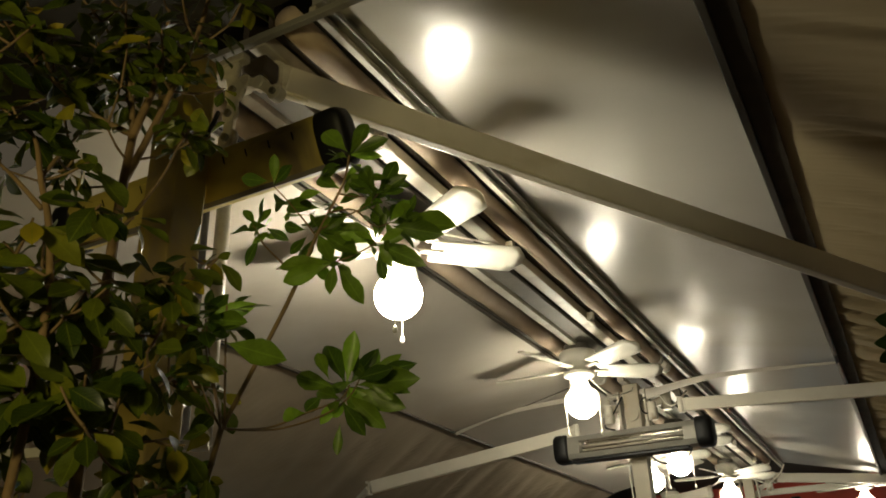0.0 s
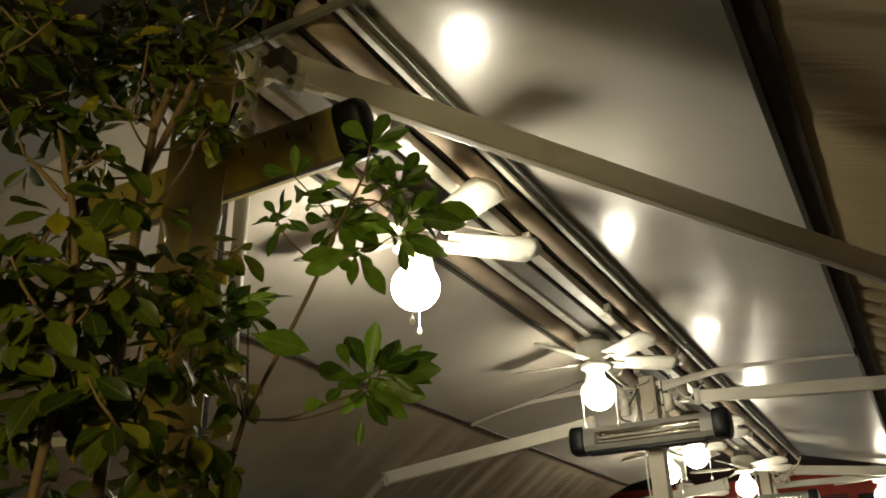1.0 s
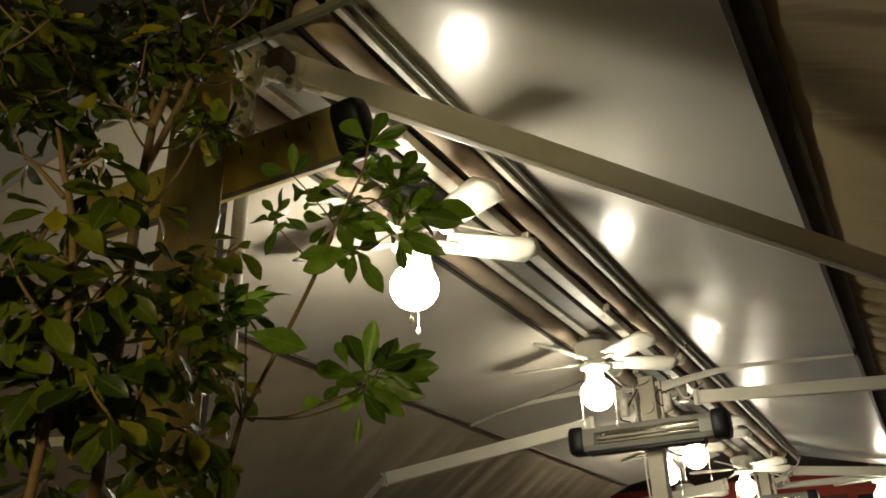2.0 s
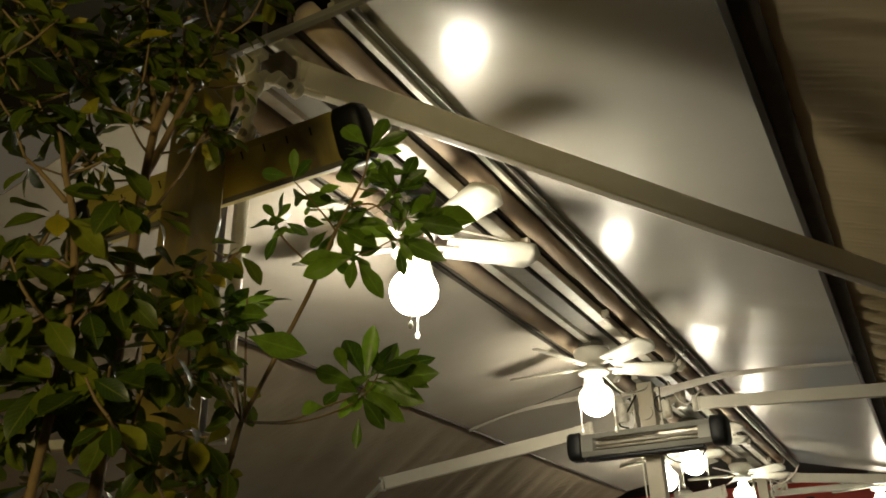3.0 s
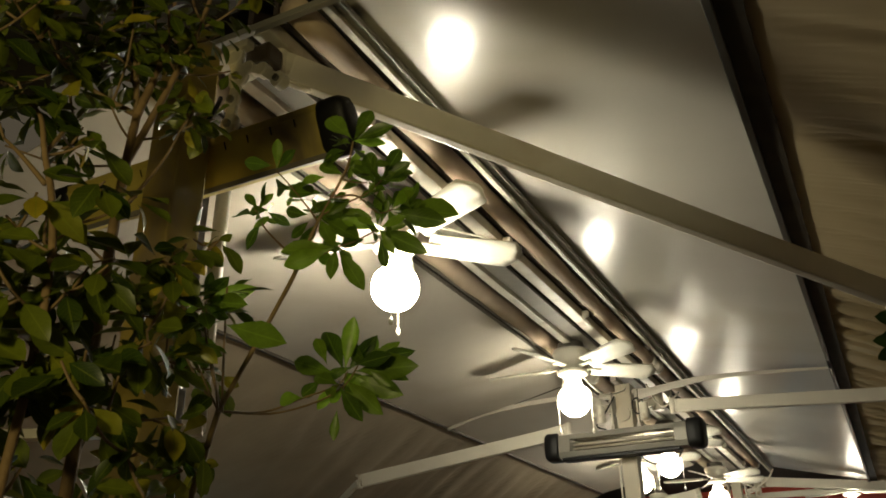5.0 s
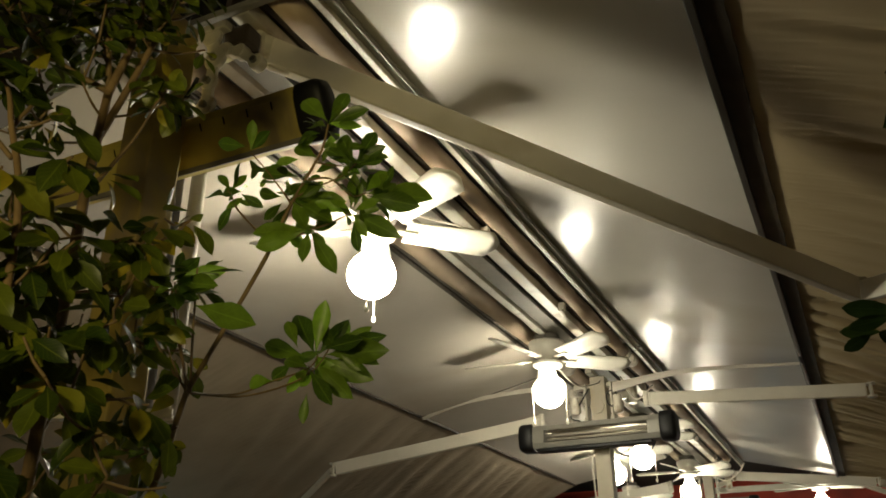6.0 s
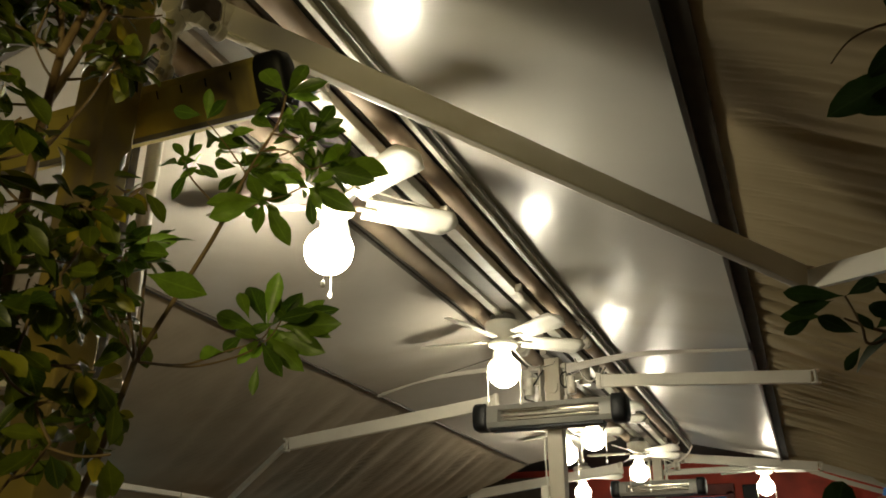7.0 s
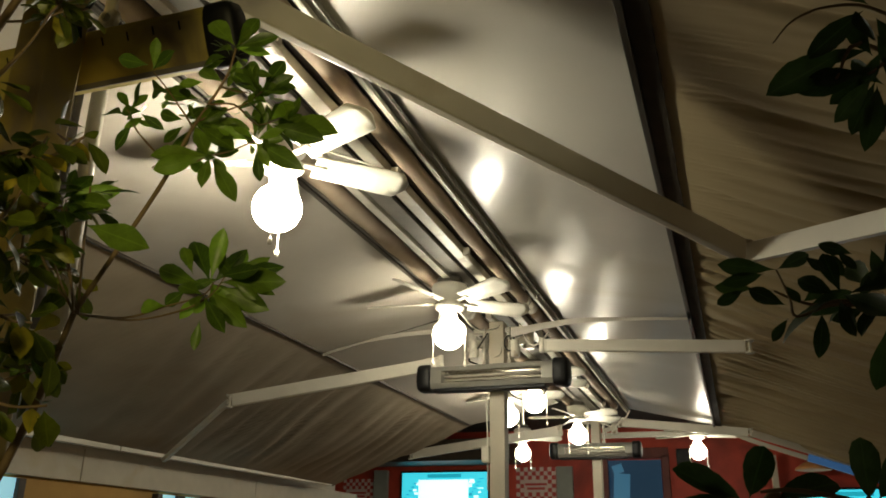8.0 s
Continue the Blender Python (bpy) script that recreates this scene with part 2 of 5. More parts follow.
def extrude_profile(bm, profile, x0, x1):
    """A profile of (y, z) carried along x."""
    a = [bm.verts.new((x0, y, z)) for y, z in profile]
    b = [bm.verts.new((x1, y, z)) for y, z in profile]
    n = len(profile)
    for k in range(n):
        bm.faces.new((a[k], a[(k + 1) % n], b[(k + 1) % n], b[k]))
    bm.faces.new(a[::-1])
    bm.faces.new(b)
    return bm


def smooth_path(pts, n=6):
    pts = [Vector(p) for p in pts]
    out = []
    for i in range(len(pts) - 1):
        p0, p1, p2, p3 = pts[max(i - 1, 0)], pts[i], pts[i + 1], pts[min(i + 2, len(pts) - 1)]
        for k in range(n):
            t = k / n
            out.append(0.5 * (2 * p1 + (p2 - p0) * t + (2 * p0 - 5 * p1 + 4 * p2 - p3) * t * t + (3 * p1 - p0 - 3 * p2 + p3) * t ** 3))
    return out + [pts[-1]]


def cloth(corners, nx, ny, height):
    """A sheet over x0..x1, y0..y1; height(x, y) gives z."""
    x0, x1, y0, y1 = corners
    bm = bmesh.new()
    g = [[bm.verts.new((x0 + (x1 - x0) * i / nx, y0 + (y1 - y0) * j / ny, height(x0 + (x1 - x0) * i / nx, y0 + (y1 - y0) * j / ny))) for j in range(ny + 1)] for i in range(nx + 1)]
    for i in range(nx):
        for j in range(ny):
            bm.faces.new((g[i][j], g[i + 1][j], g[i + 1][j + 1], g[i][j + 1]))
    for e in bm.edges:
        e.smooth = not e.is_boundary
    return bm


def thicken(ob, t):
    m = ob.modifiers.new("thickness", "SOLIDIFY")
    m.thickness, m.offset = t, 1.0
    return ob


def smoothstep(a, b, x):
    t = min(1, max(0, (x - a) / (b - a)))
    return t * t * (3 - 2 * t)


# ---- setting ----
CX = -1.36          # middle of the awning beam
bm = bmesh.new()
box(bm, (0, 4, -0.05), (60, 60, 0.1))
solid("floor", bm, FLOORMAT, "dark terrace floor", "floor", kind="structure")

# far red wall
WY = 12.0
bm = bmesh.new()
box(bm, (-1.5, WY + 0.1, 1.9), (14, 0.2, 3.8))
wall_north = solid("wall_north", bm, RED, "red painted plaster wall at the end of the terrace", "wall", kind="structure")
# left wall: fascia, ochre wall
bm = bmesh.new()
box(bm, (-4.55, 3.5, 1.0), (0.2, 11.0, 2.0))
solid("wall_west", bm, YELLOW, "ochre wall under the cream fascia", "wall", kind="structure")
fascia = tagged(new("fascia"), "cream fascia boards above the windows", "fascia", kind="structure")
for k in range(4):
    bm = bmesh.new()
    y0 = -0.6 + k * 2.37 + 0.66
    box(bm, (-4.42, y0 + 1.185, 2.085), (0.05, 2.36, 0.23), bevel=0.004)
    part("board", bm, CREAM, fascia)
bm = bmesh.new()
box(bm, (-4.49, 3.5, 3.1), (0.1, 11.0, 1.8))
solid("wall_west_upper", bm, CREAM, "cream wall above the fascia behind the awning", "wall", kind="structure")


def wall_window(y0, y1, z0, z1):
    w = thing("window", "pale blue lit window in a dark frame", "window", "windows of the ochre wall", kind="structure")
    bm = bmesh.new()
    box(bm, (-4.43, (y0 + y1) / 2, (z0 + z1) / 2), (0.02, y1 - y0, z1 - z0))
    part("pane", bm, PALEBLUE, w)
    for yy in (y0 - 0.03, y1 + 0.03):
        bm = bmesh.new()
        box(bm, (-4.42, yy, (z0 + z1) / 2), (0.06, 0.06, z1 - z0), bevel=0.004)
        part("frame", bm, DARK, w)


wall_window(3.6, 4.25, 1.0, 1.95)
wall_window(5.75, 5.95, 1.0, 1.95)
wall_window(6.05, 6.3, 1.0, 1.95)


# ---- awning beam and canopies ----
def beam_segment(y0, y1, label):
    b = thing("awning_beam", label, "awning beam", "awning beams")
    def rail(name, x, z, w, h, mat, lab="", bevel=0.003):
        bm = bmesh.new()
        box(bm, (x, (y0 + y1) / 2, z), (w, y1 - y0, h), bevel=bevel)
        part(name, bm, mat, b, lab)
    rail("cover", CX + 0.02, 3.16, 0.86, 0.02, ROOFING, "dark cover over the beam")
    rail("plate", -1.362, 3.03, 0.088, 0.02, PLATE, "dull grey plate between the rails")
    rail("rail", -1.242, 3.02, 0.056, 0.045, RAIL, "white aluminium rail")
    rail("rail", -1.428, 3.02, 0.042, 0.045, RAIL, "white aluminium rail")
    # Dark strips added in the gaps beside the rail to stand for shade.
    rail("web", -1.285, 3.095, 0.02, 0.1, DARK)
    rail("web", -1.20, 3.095, 0.016, 0.1, DARK)
    for x, r in ((-1.147, 0.038), (-1.572, 0.045)):
        bm = bmesh.new()
        n = 24
        tube(bm, [(x, y0 + (y1 - y0) * k / n, 3.055) for k in range(n + 1)], [r + 0.003 * math.sin(k * 2.1) for k in range(n + 1)], 20)
        part("roller", bm, ROLL, b, "roller with brown stained rolled canvas", smooth=True)
        for yy in [v for v in (y0 - 0.02, y1 - 0.06) if v > 1.5]:
            bm = bmesh.new()
            tube(bm, [(x, yy, 3.055), (x, yy + 0.02, 3.055), (x, yy + 0.06, 3.055), (x, yy + 0.08, 3.055)], [r * 0.8, r * 1.12, r * 1.12, r * 0.9], 20)
            part("roller_end", bm, CAST, b, "white roller end cap")
    # small clamps along the inner rail
    k = y0 + 0.55
    while k < y1 - 0.1:
        bm = bmesh.new()
        box(bm, (-1.2, k, 3.012), (0.04, 0.03, 0.04), bevel=0.006)
        box(bm, (-1.215, k + 0.07, 3.0), (0.022, 0.05, 0.02), bevel=0.004)
        tube(bm, [(-1.2, k - 0.03, 2.99), (-1.2, k + 0.045, 2.985)], 0.012, 8)
        part("clamp", bm, CAST, b)
        k += 1.0
    return b


SEG = ((1.2, 4.84), (4.98, 8.95))
for (y0, y1), lab in zip(SEG, ("double awning beam with brown canvas rollers and white rails", "farther double awning beam with canvas rollers and rails")):
    beam_segment(y0, y1, lab)


def wrinkles(x, y, grow, side):
    """Loose folds that run out from the seam; the creases recede upwards."""
    if side > 0:
        out = max(0.0, x + 0.14)
        v = y - 0.22 * (1 - math.exp(-out / 0.3)) - 0.04 * out + 0.06 * noise.noise(Vector((x * 0.9, y * 0.8, 4.2)))
        w = noise.noise(Vector((x * 0.3, v * 1.8, 1.7))) * 0.02
        for period, d, k in ((0.40, 0.060, 2.0), (0.21, 0.055, 9.0), (0.12, 0.034, 5.0)):
            phase = v * math.pi / period + 2.4 * noise.noise(Vector((x * 0.22, v * 1.4, k)))
            w += d * (1 - abs(math.sin(phase))) ** 4 * max(0.15, 0.7 + 1.3 * noise.noise(Vector((x * 0.35 + k, v * 1.7, k))))
        return w * grow * (1 + 1.3 * out)
    v = y - 0.57 * side * x + 0.14 * noise.noise(Vector((x * 1.1, y * 0.8, 4.2)))
    w = noise.noise(Vector((x * 0.4, v * 1.8, 1.7))) * 0.03
    for period, d, k in ((0.42, 0.038, 2.0), (0.23, 0.022, 9.0), (0.11, 0.008, 5.0)):
        phase = v * math.pi / period + 2.2 * noise.noise(Vector((x * 0.5, v * 1.4, k)))
        w += d * (1 - abs(math.sin(phase))) ** 2 * max(0.0, 0.5 + 1.2 * noise.noise(Vector((x * 0.8 + k, v * 1.6, k))))
    return w * grow


def canopy_right(y0, y1, label):
    a = thing("awning", label, "awning", "awnings")
    inner = lambda x, y: 3.097 - 0.24 * (x + 1.046) + 0.0012 * noise.noise(Vector((x * 2, y * 0.8, 0)))
    ob = part("canopy", cloth((-1.046, -0.15, y0 - 0.03, y1), 16, 40, inner), PVC, a, "glossy grey coated canvas", smooth=True)
    thicken(ob, 0.003)
    # edge profile next to the roller
    bm = bmesh.new()
    bar(bm, (-1.062, y0, 3.047), (-1.062, y1, 3.047), 0.022, 0.02)
    part("edge_strip", bm, RAIL, a, "dusty aluminium strip")
    bm = bmesh.new()
    bar(bm, (-1.046, y0, 3.071), (-1.046, y1, 3.071), 0.036, 0.024)
    part("edge_profile", bm, EDGE, a, "dark grey edge profile")
    # dark tube and wavy flap where the two cloths meet
    bm = bmesh.new()
    bar(bm, (-0.146, y0 - 0.2, 2.845), (-0.146, y1, 2.845), 0.022, 0.03)
    part("cross_tube", bm, GREYBAR, a, "thin grey tube under the seam")
    bm = bmesh.new()
    n = int((y1 - y0 + 0.2) / 0.02)
    rows = []
    for k in range(n + 1):
        y = y0 - 0.2 + (y1 - y0 + 0.2) * k / n
        wav = 0.004 * abs(math.sin(y * math.pi / 0.11)) + 0.003 * noise.noise(Vector((0, y * 6, 0)))
        rows.append([bm.verts.new((-0.14 + s * (0.066 + wav), y, 2.845 - 0.01 * s)) for s in (0, 0.5, 1)])
    for r0, r1 in zip(rows, rows[1:]):
        for i in range(2):
            bm.faces.new((r0[i], r0[i + 1], r1[i + 1], r1[i]))
    thicken(part("valance", bm, VALANCE, a, "dark cloth flap with a wavy edge"), 0.002)
    outer = lambda x, y: 2.875 - 0.37 * (x + 0.13) + 0.016 * max(0.0, y - 5.0) * smoothstep(-0.13, 0.3, x) - 0.02 * math.sin(math.pi * (x + 0.13) / 1.65) + wrinkles(x, y, (0.9 * smoothstep(3.2, 4.2, y) + 0.15 * smoothstep(4.4, 6.5, y) + 0.15) * smoothstep(1.52, 1.3, x) * smoothstep(-0.16, 0.12, x), 1)
    ob = part("outer_canopy", cloth((-0.14, 1.52, y0 - 0.3, y1 + 0.1), 22, 560, outer), CANVAS, a, "wrinkled beige canvas", smooth=True)
    thicken(ob, 0.002)
    bm = bmesh.new()
    bar(bm, (1.5, y0 - 0.3, 2.23), (1.5, y1 + 0.1, 2.23), 0.05, 0.09)
    part("front_bar", bm, WHITE, a)
    return a


def canopy_left(y0, y1, label):
    a = thing("awning", label, "awning", "awnings")
    inner = lambda x, y: 3.0 - 0.205 * (-1.63 - x) - 0.01 * math.sin(math.pi * (-1.63 - x) / 0.94) + 0.004 * noise.noise(Vector((x * 2, y * 0.8, 3)))
    ob = part("canopy", cloth((-2.57, -1.63, y0, y1), 10, 40, inner), PVC_DULL, a, "grey coated canvas with a dull sheen", smooth=True)
    thicken(ob, 0.003)
    bm = bmesh.new()
    bar(bm, (-1.635, y0, 3.01), (-1.635, y1, 3.01), 0.012, 0.02)
    bar(bm, (-1.612, y0, 3.03), (-1.612, y1, 3.03), 0.012, 0.02)
    part("edge_strip", bm, PLATE, a)
    bm = bmesh.new()
    bar(bm, (-2.577, y0, 2.802), (-2.577, y1, 2.802), 0.022, 0.018)
    part("cross_tube", bm, DARK, a, "brown tube under the seam")
    outer = lambda x, y: 2.825 - 0.385 * (-2.58 - x) - 0.02 * math.sin(math.pi * (-2.58 - x) / 1.6) + wrinkles(x, y, (0.35 + 0.6 * smoothstep(3.0, 6.0, y)) * smoothstep(-4.18, -3.9, x) * smoothstep(-2.57, -2.75, x), -1)
    ob = part("outer_canopy", cloth((-4.18, -2.575, y0, y1 + 0.1), 22, 460, outer), CANVAS_L, a, "wrinkled grey-brown canvas", smooth=True)
    thicken(ob, 0.002)
    bm = bmesh.new()
    bar(bm, (-4.17, y0, 2.185 + 0.006 * y0), (-4.17, y1 + 0.02, 2.185 + 0.006 * y1), 0.045, 0.055)
    part("front_bar", bm, WHITE, a, "white front bar")
    return a


right_1 = canopy_right(1.2, 4.75, "grey and beige awning canopy with a dark valance")
right_2 = canopy_right(4.78, 9.4, "farther awning canopy of grey and wrinkled beige canvas")
left_1 = canopy_left(1.2, 4.85, "grey-brown awning canopy with a white front bar")
left_2 = canopy_left(4.88, 8.3, "farther grey-brown awning canopy with a white front bar")


def folding_arm(awning, shoulder, elbow, wrist, label, w=0.035, h=0.075, thin=(0.03, 0.07)):
    s, e = Vector(shoulder), Vector(elbow)
    d = (e - s).normalized()
    a = part("folding_arm", bar(bmesh.new(), s, e, w, h, 0.006), WHITE, awning, label)
    bm = bmesh.new()
    bar(bm, s - d * 0.05, s + d * 0.07, w * 0.8, h * 1.12, 0.01)
    tube(bm, [s - d * 0.03 + Vector((0, 0, -h * 0.62)), s - d * 0.03 + Vector((0, 0, h * 0.62))], 0.02, 14)
    part("shoulder_joint", bm, CAST, a)
    bm = bmesh.new()
    c = e + d * 0.022
    tube(bm, [c + Vector((0, 0, -h * 0.55)), c + Vector((0, 0, -h * 0.4))], 0.026, 14)
    tube(bm, [c + Vector((0, 0, h * 0.38)), c + Vector((0, 0, h * 0.52))], 0.026, 14)
    tube(bm, [c + Vector((0, 0, -h * 0.5)), c + Vector((0, 0, h * 0.5))], 0.011, 10)
    part("elbow_joint", bm, CAST, a)
    if wrist:
        f = (Vector(wrist) - c).normalized()
        part("forearm", bar(bmesh.new(), c + f * 0.01, wrist, *thin), WHITE, a)
    return a


def hem(awning, pts, h0, h1, label):
    """Curved end hem of a canopy: a flat band on edge, h0 high at its start and h1 at its end."""
    pts = smooth_path(pts, 5)
    bm = bmesh.new()
    rings = []
    for k, p in enumerate(pts):
        h = (h0 + (h1 - h0) * k / (len(pts) - 1)) / 2
        rings.append([bm.verts.new(p + Vector((0, dy, dz))) for dy, dz in ((-0.004, -h), (-0.006, 0), (-0.004, h), (0.004, h), (0.004, -h))])
    for r0, r1 in zip(rings, rings[1:]):
        for i in range(5):
            bm.faces.new((r0[i], r0[(i + 1) % 5], r1[(i + 1) % 5], r1[i]))
    bm.faces.new(rings[0][::-1])
    bm.faces.new(rings[-1])
    part("end_hem", bm, PVC_DULL, awning, label)


folding_arm(right_1, (-1.225, 1.311, 2.946), (0.123, 2.821, 2.550), (1.40, 1.26, 2.21), "long white folding arm, unfolded", 0.035, 0.088)
folding_arm(right_1, (-1.03, 4.93, 2.775), (0.15, 4.90, 2.685), None, "white folding arm beside the post")
folding_arm(left_1, (-1.78, 4.95, 2.70), (-3.18, 4.756, 2.488), (-4.05, 5.25, 2.16), "white folding arm with a thin forearm", 0.04, 0.085, (0.03, 0.035))
folding_arm(right_2, (-1.10, 9.2, 2.915), (0.19, 9.2, 2.765), (1.4, 9.6, 2.4), "white folding arm", 0.04, 0.09)
folding_arm(left_2, (-1.80, 9.1, 2.83), (-3.48, 9.0, 2.60), None, "white folding arm", 0.04, 0.1)
HEM = "pale end hem of the canopy"
hem(right_1, [(-1.27, 4.95, 2.875), (-1.0, 4.9, 2.90), (-0.71, 4.80, 2.885), (-0.14, 4.75, 2.835)], 0.055, 0.012, HEM)
hem(left_1, [(-1.62, 4.88, 2.90), (-1.80, 4.87, 2.90), (-2.05, 4.85, 2.885), (-2.3, 4.85, 2.855), (-2.57, 4.86, 2.79)], 0.035, 0.02, HEM)
hem(right_2, [(-0.1, 9.51, 2.86), (0.3, 9.51, 2.69), (0.756, 9.51, 2.525)], 0.05, 0.05, HEM)
# Blue light from outside is put into this edging as a weak glow.
part("edging", bar(bmesh.new(), (0.756, 9.52, 2.535), (1.50, 9.52, 2.27), 0.03, 0.075), BLUE_LIT_EDGING, right_2, "canopy end edging, outside blue light put in as a glow")


# the near end: bar across and dark cloth of the next awning
bm = bmesh.new()
bar(bm, (-1.40, 1.19, 3.01), (0.3, 1.19, 3.01), 0.02, 0.02)
solid("cross_bar", bm, EDGE, "grey bar across the end of the awning", "bar")
bm = cloth((-4.0, 1.3, -2.5, 1.16), 8, 8, lambda x, y: 3.06 + 0.02 * noise.noise(Vector((x, y, 2))))
thicken(solid("roof_cloth", bm, ROOFING, "dark cloth of the neighbouring awning", "awning", kind="structure"), 0.004)


# ---- posts ----
def post(x, y, top, w, mat, label):
    p = thing("post", label, "post", "posts under the awning beam")
    bm = bmesh.new()
    box(bm, (x, y, top / 2), (w, w, top), bevel=0.006)
    part("shaft", bm, mat, p)
    bm = bmesh.new()
    box(bm, (x, y, 0.01), (w + 0.1, w + 0.1, 0.02), bevel=0.003)
    part("base_plate", bm, mat, p)
    return p


def bracket(x, y, z, label):
    """Cast shoulder bracket of the awning on a post head: cheek plates, bolts, a cross piece and a short tube."""
    b = thing("arm_bracket", label, "bracket", "arm brackets")
    for sx in (-1, 1):
        bm = bmesh.new()
        box(bm, (x + sx * 0.085, y, z + 0.08), (0.014, 0.10, 0.26), bevel=0.005)
        tube(bm, [(x + sx * 0.085 - 0.012, y - 0.01, z - 0.05), (x + sx * 0.085 + 0.012, y - 0.01, z - 0.05)], 0.05, 18)
        part("cheek_plate", bm, CAST, b)
        for dz in (-0.05, 0.06, 0.15):
            bm = bmesh.new()
            tube(bm, [(x + sx * 0.076, y - 0.02, z + dz), (x + sx * 0.105, y - 0.02, z + dz)], 0.013, 6)
            part("bolt", bm, STEEL, b)
    bm = bmesh.new()
    box(bm, (x, y + 0.02, z + 0.2), (0.34, 0.07, 0.03), bevel=0.005)
    part("cross_piece", bm, CAST, b)
    for sx in (-1, 1):
        bm = bmesh.new()
        bar(bm, (x + sx * 0.09, y - 0.01, z + 0.1), (x + sx * 0.20, y + 0.04, z + 0.14), 0.05, 0.05, 0.008)
        tube(bm, [(x + sx * 0.2, y + 0.04, z + 0.07), (x + sx * 0.2, y + 0.04, z + 0.2)], 0.035, 16)
        part("socket", bm, CAST, b)
    return b


def lobed_plate(bm, y, spots, t=0.014):
    """Flat casting that stands across the beam: round lobes (x, z, r) joined by webs."""
    for x, z, r in spots:
        tube(bm, [(x, y - t / 2, z), (x, y - t / 2 + 0.003, z), (x, y + t / 2 - 0.003, z), (x, y + t / 2, z)], [r - 0.003, r, r, r - 0.003], 20)
    for (x0, z0, r0), (x1, z1, r1) in zip(spots, spots[1:]):
        bar(bm, (x0, y, z0), (x1, y, z1), t * 0.8, 1.35 * min(r0, r1), 0.003, up=(z1 - z0, 0.0, x0 - x1))
    return bm


def near_bracket(x, y, label):
    b = thing("arm_bracket", label, "bracket", "arm brackets")
    for s in (1, -1):
        spots = [(x + s * 0.078, 2.722, 0.031), (x + s * 0.08, 2.795, 0.025), (x + s * 0.09, 2.865, 0.034), (x + s * 0.07, 2.94, 0.03)]
        plate = part("cheek_plate", lobed_plate(bmesh.new(), y, spots), CAST, b, smooth=False)
        for bx, pz, r in spots[:3]:
            bm = bmesh.new()
            tube(bm, [(bx, y - 0.018, pz), (bx, y - 0.004, pz)], 0.0105, 6)
            part("bolt", bm, STEEL, plate)
    spots = [(x + 0.115, 2.885, 0.024), (x + 0.165, 2.868, 0.02), (x + 0.222, 2.815, 0.021)]
    plate = part("shoulder_plate", lobed_plate(bmesh.new(), y + 0.01, spots, 0.03), CAST, b)
    bm = bmesh.new()
    tube(bm, [(x + 0.222, y - 0.014, 2.815), (x + 0.222, y, 2.815)], 0.0095, 6)
    part("bolt", bm, STEEL, plate)
    bm = bmesh.new()
    box(bm, (x + 0.125, y + 0.05, 2.945), (0.08, 0.06, 0.06), bevel=0.008)
    part("shoulder_block", bm, DARK, b, "dark block behind the shoulder plate")
    bm = bmesh.new()
    box(bm, (x, y, 2.965), (0.24, 0.03, 0.022), bevel=0.004)
    part("cross_piece", bm, CAST, b)
    return b


post(-1.385, 1.11, 2.95, 0.1, POST_WARM_LIT, "square post among the leaves, ochre light put into its colour")
post(-1.395, 5.1, 2.99, 0.1, CREAM, "cream square post carrying a heater")
post(-1.41, 9.3, 2.99, 0.1, CREAM, "cream square post at the far end")
near_bracket(-1.385, 1.19, "cast white shoulder bracket with bolted lobes on the post head")
bracket(-1.395, 5.1, 2.74, "cast white bracket bolted to the post head")
bracket(-1.41, 9.3, 2.74, "cast white bracket bolted to the post head")


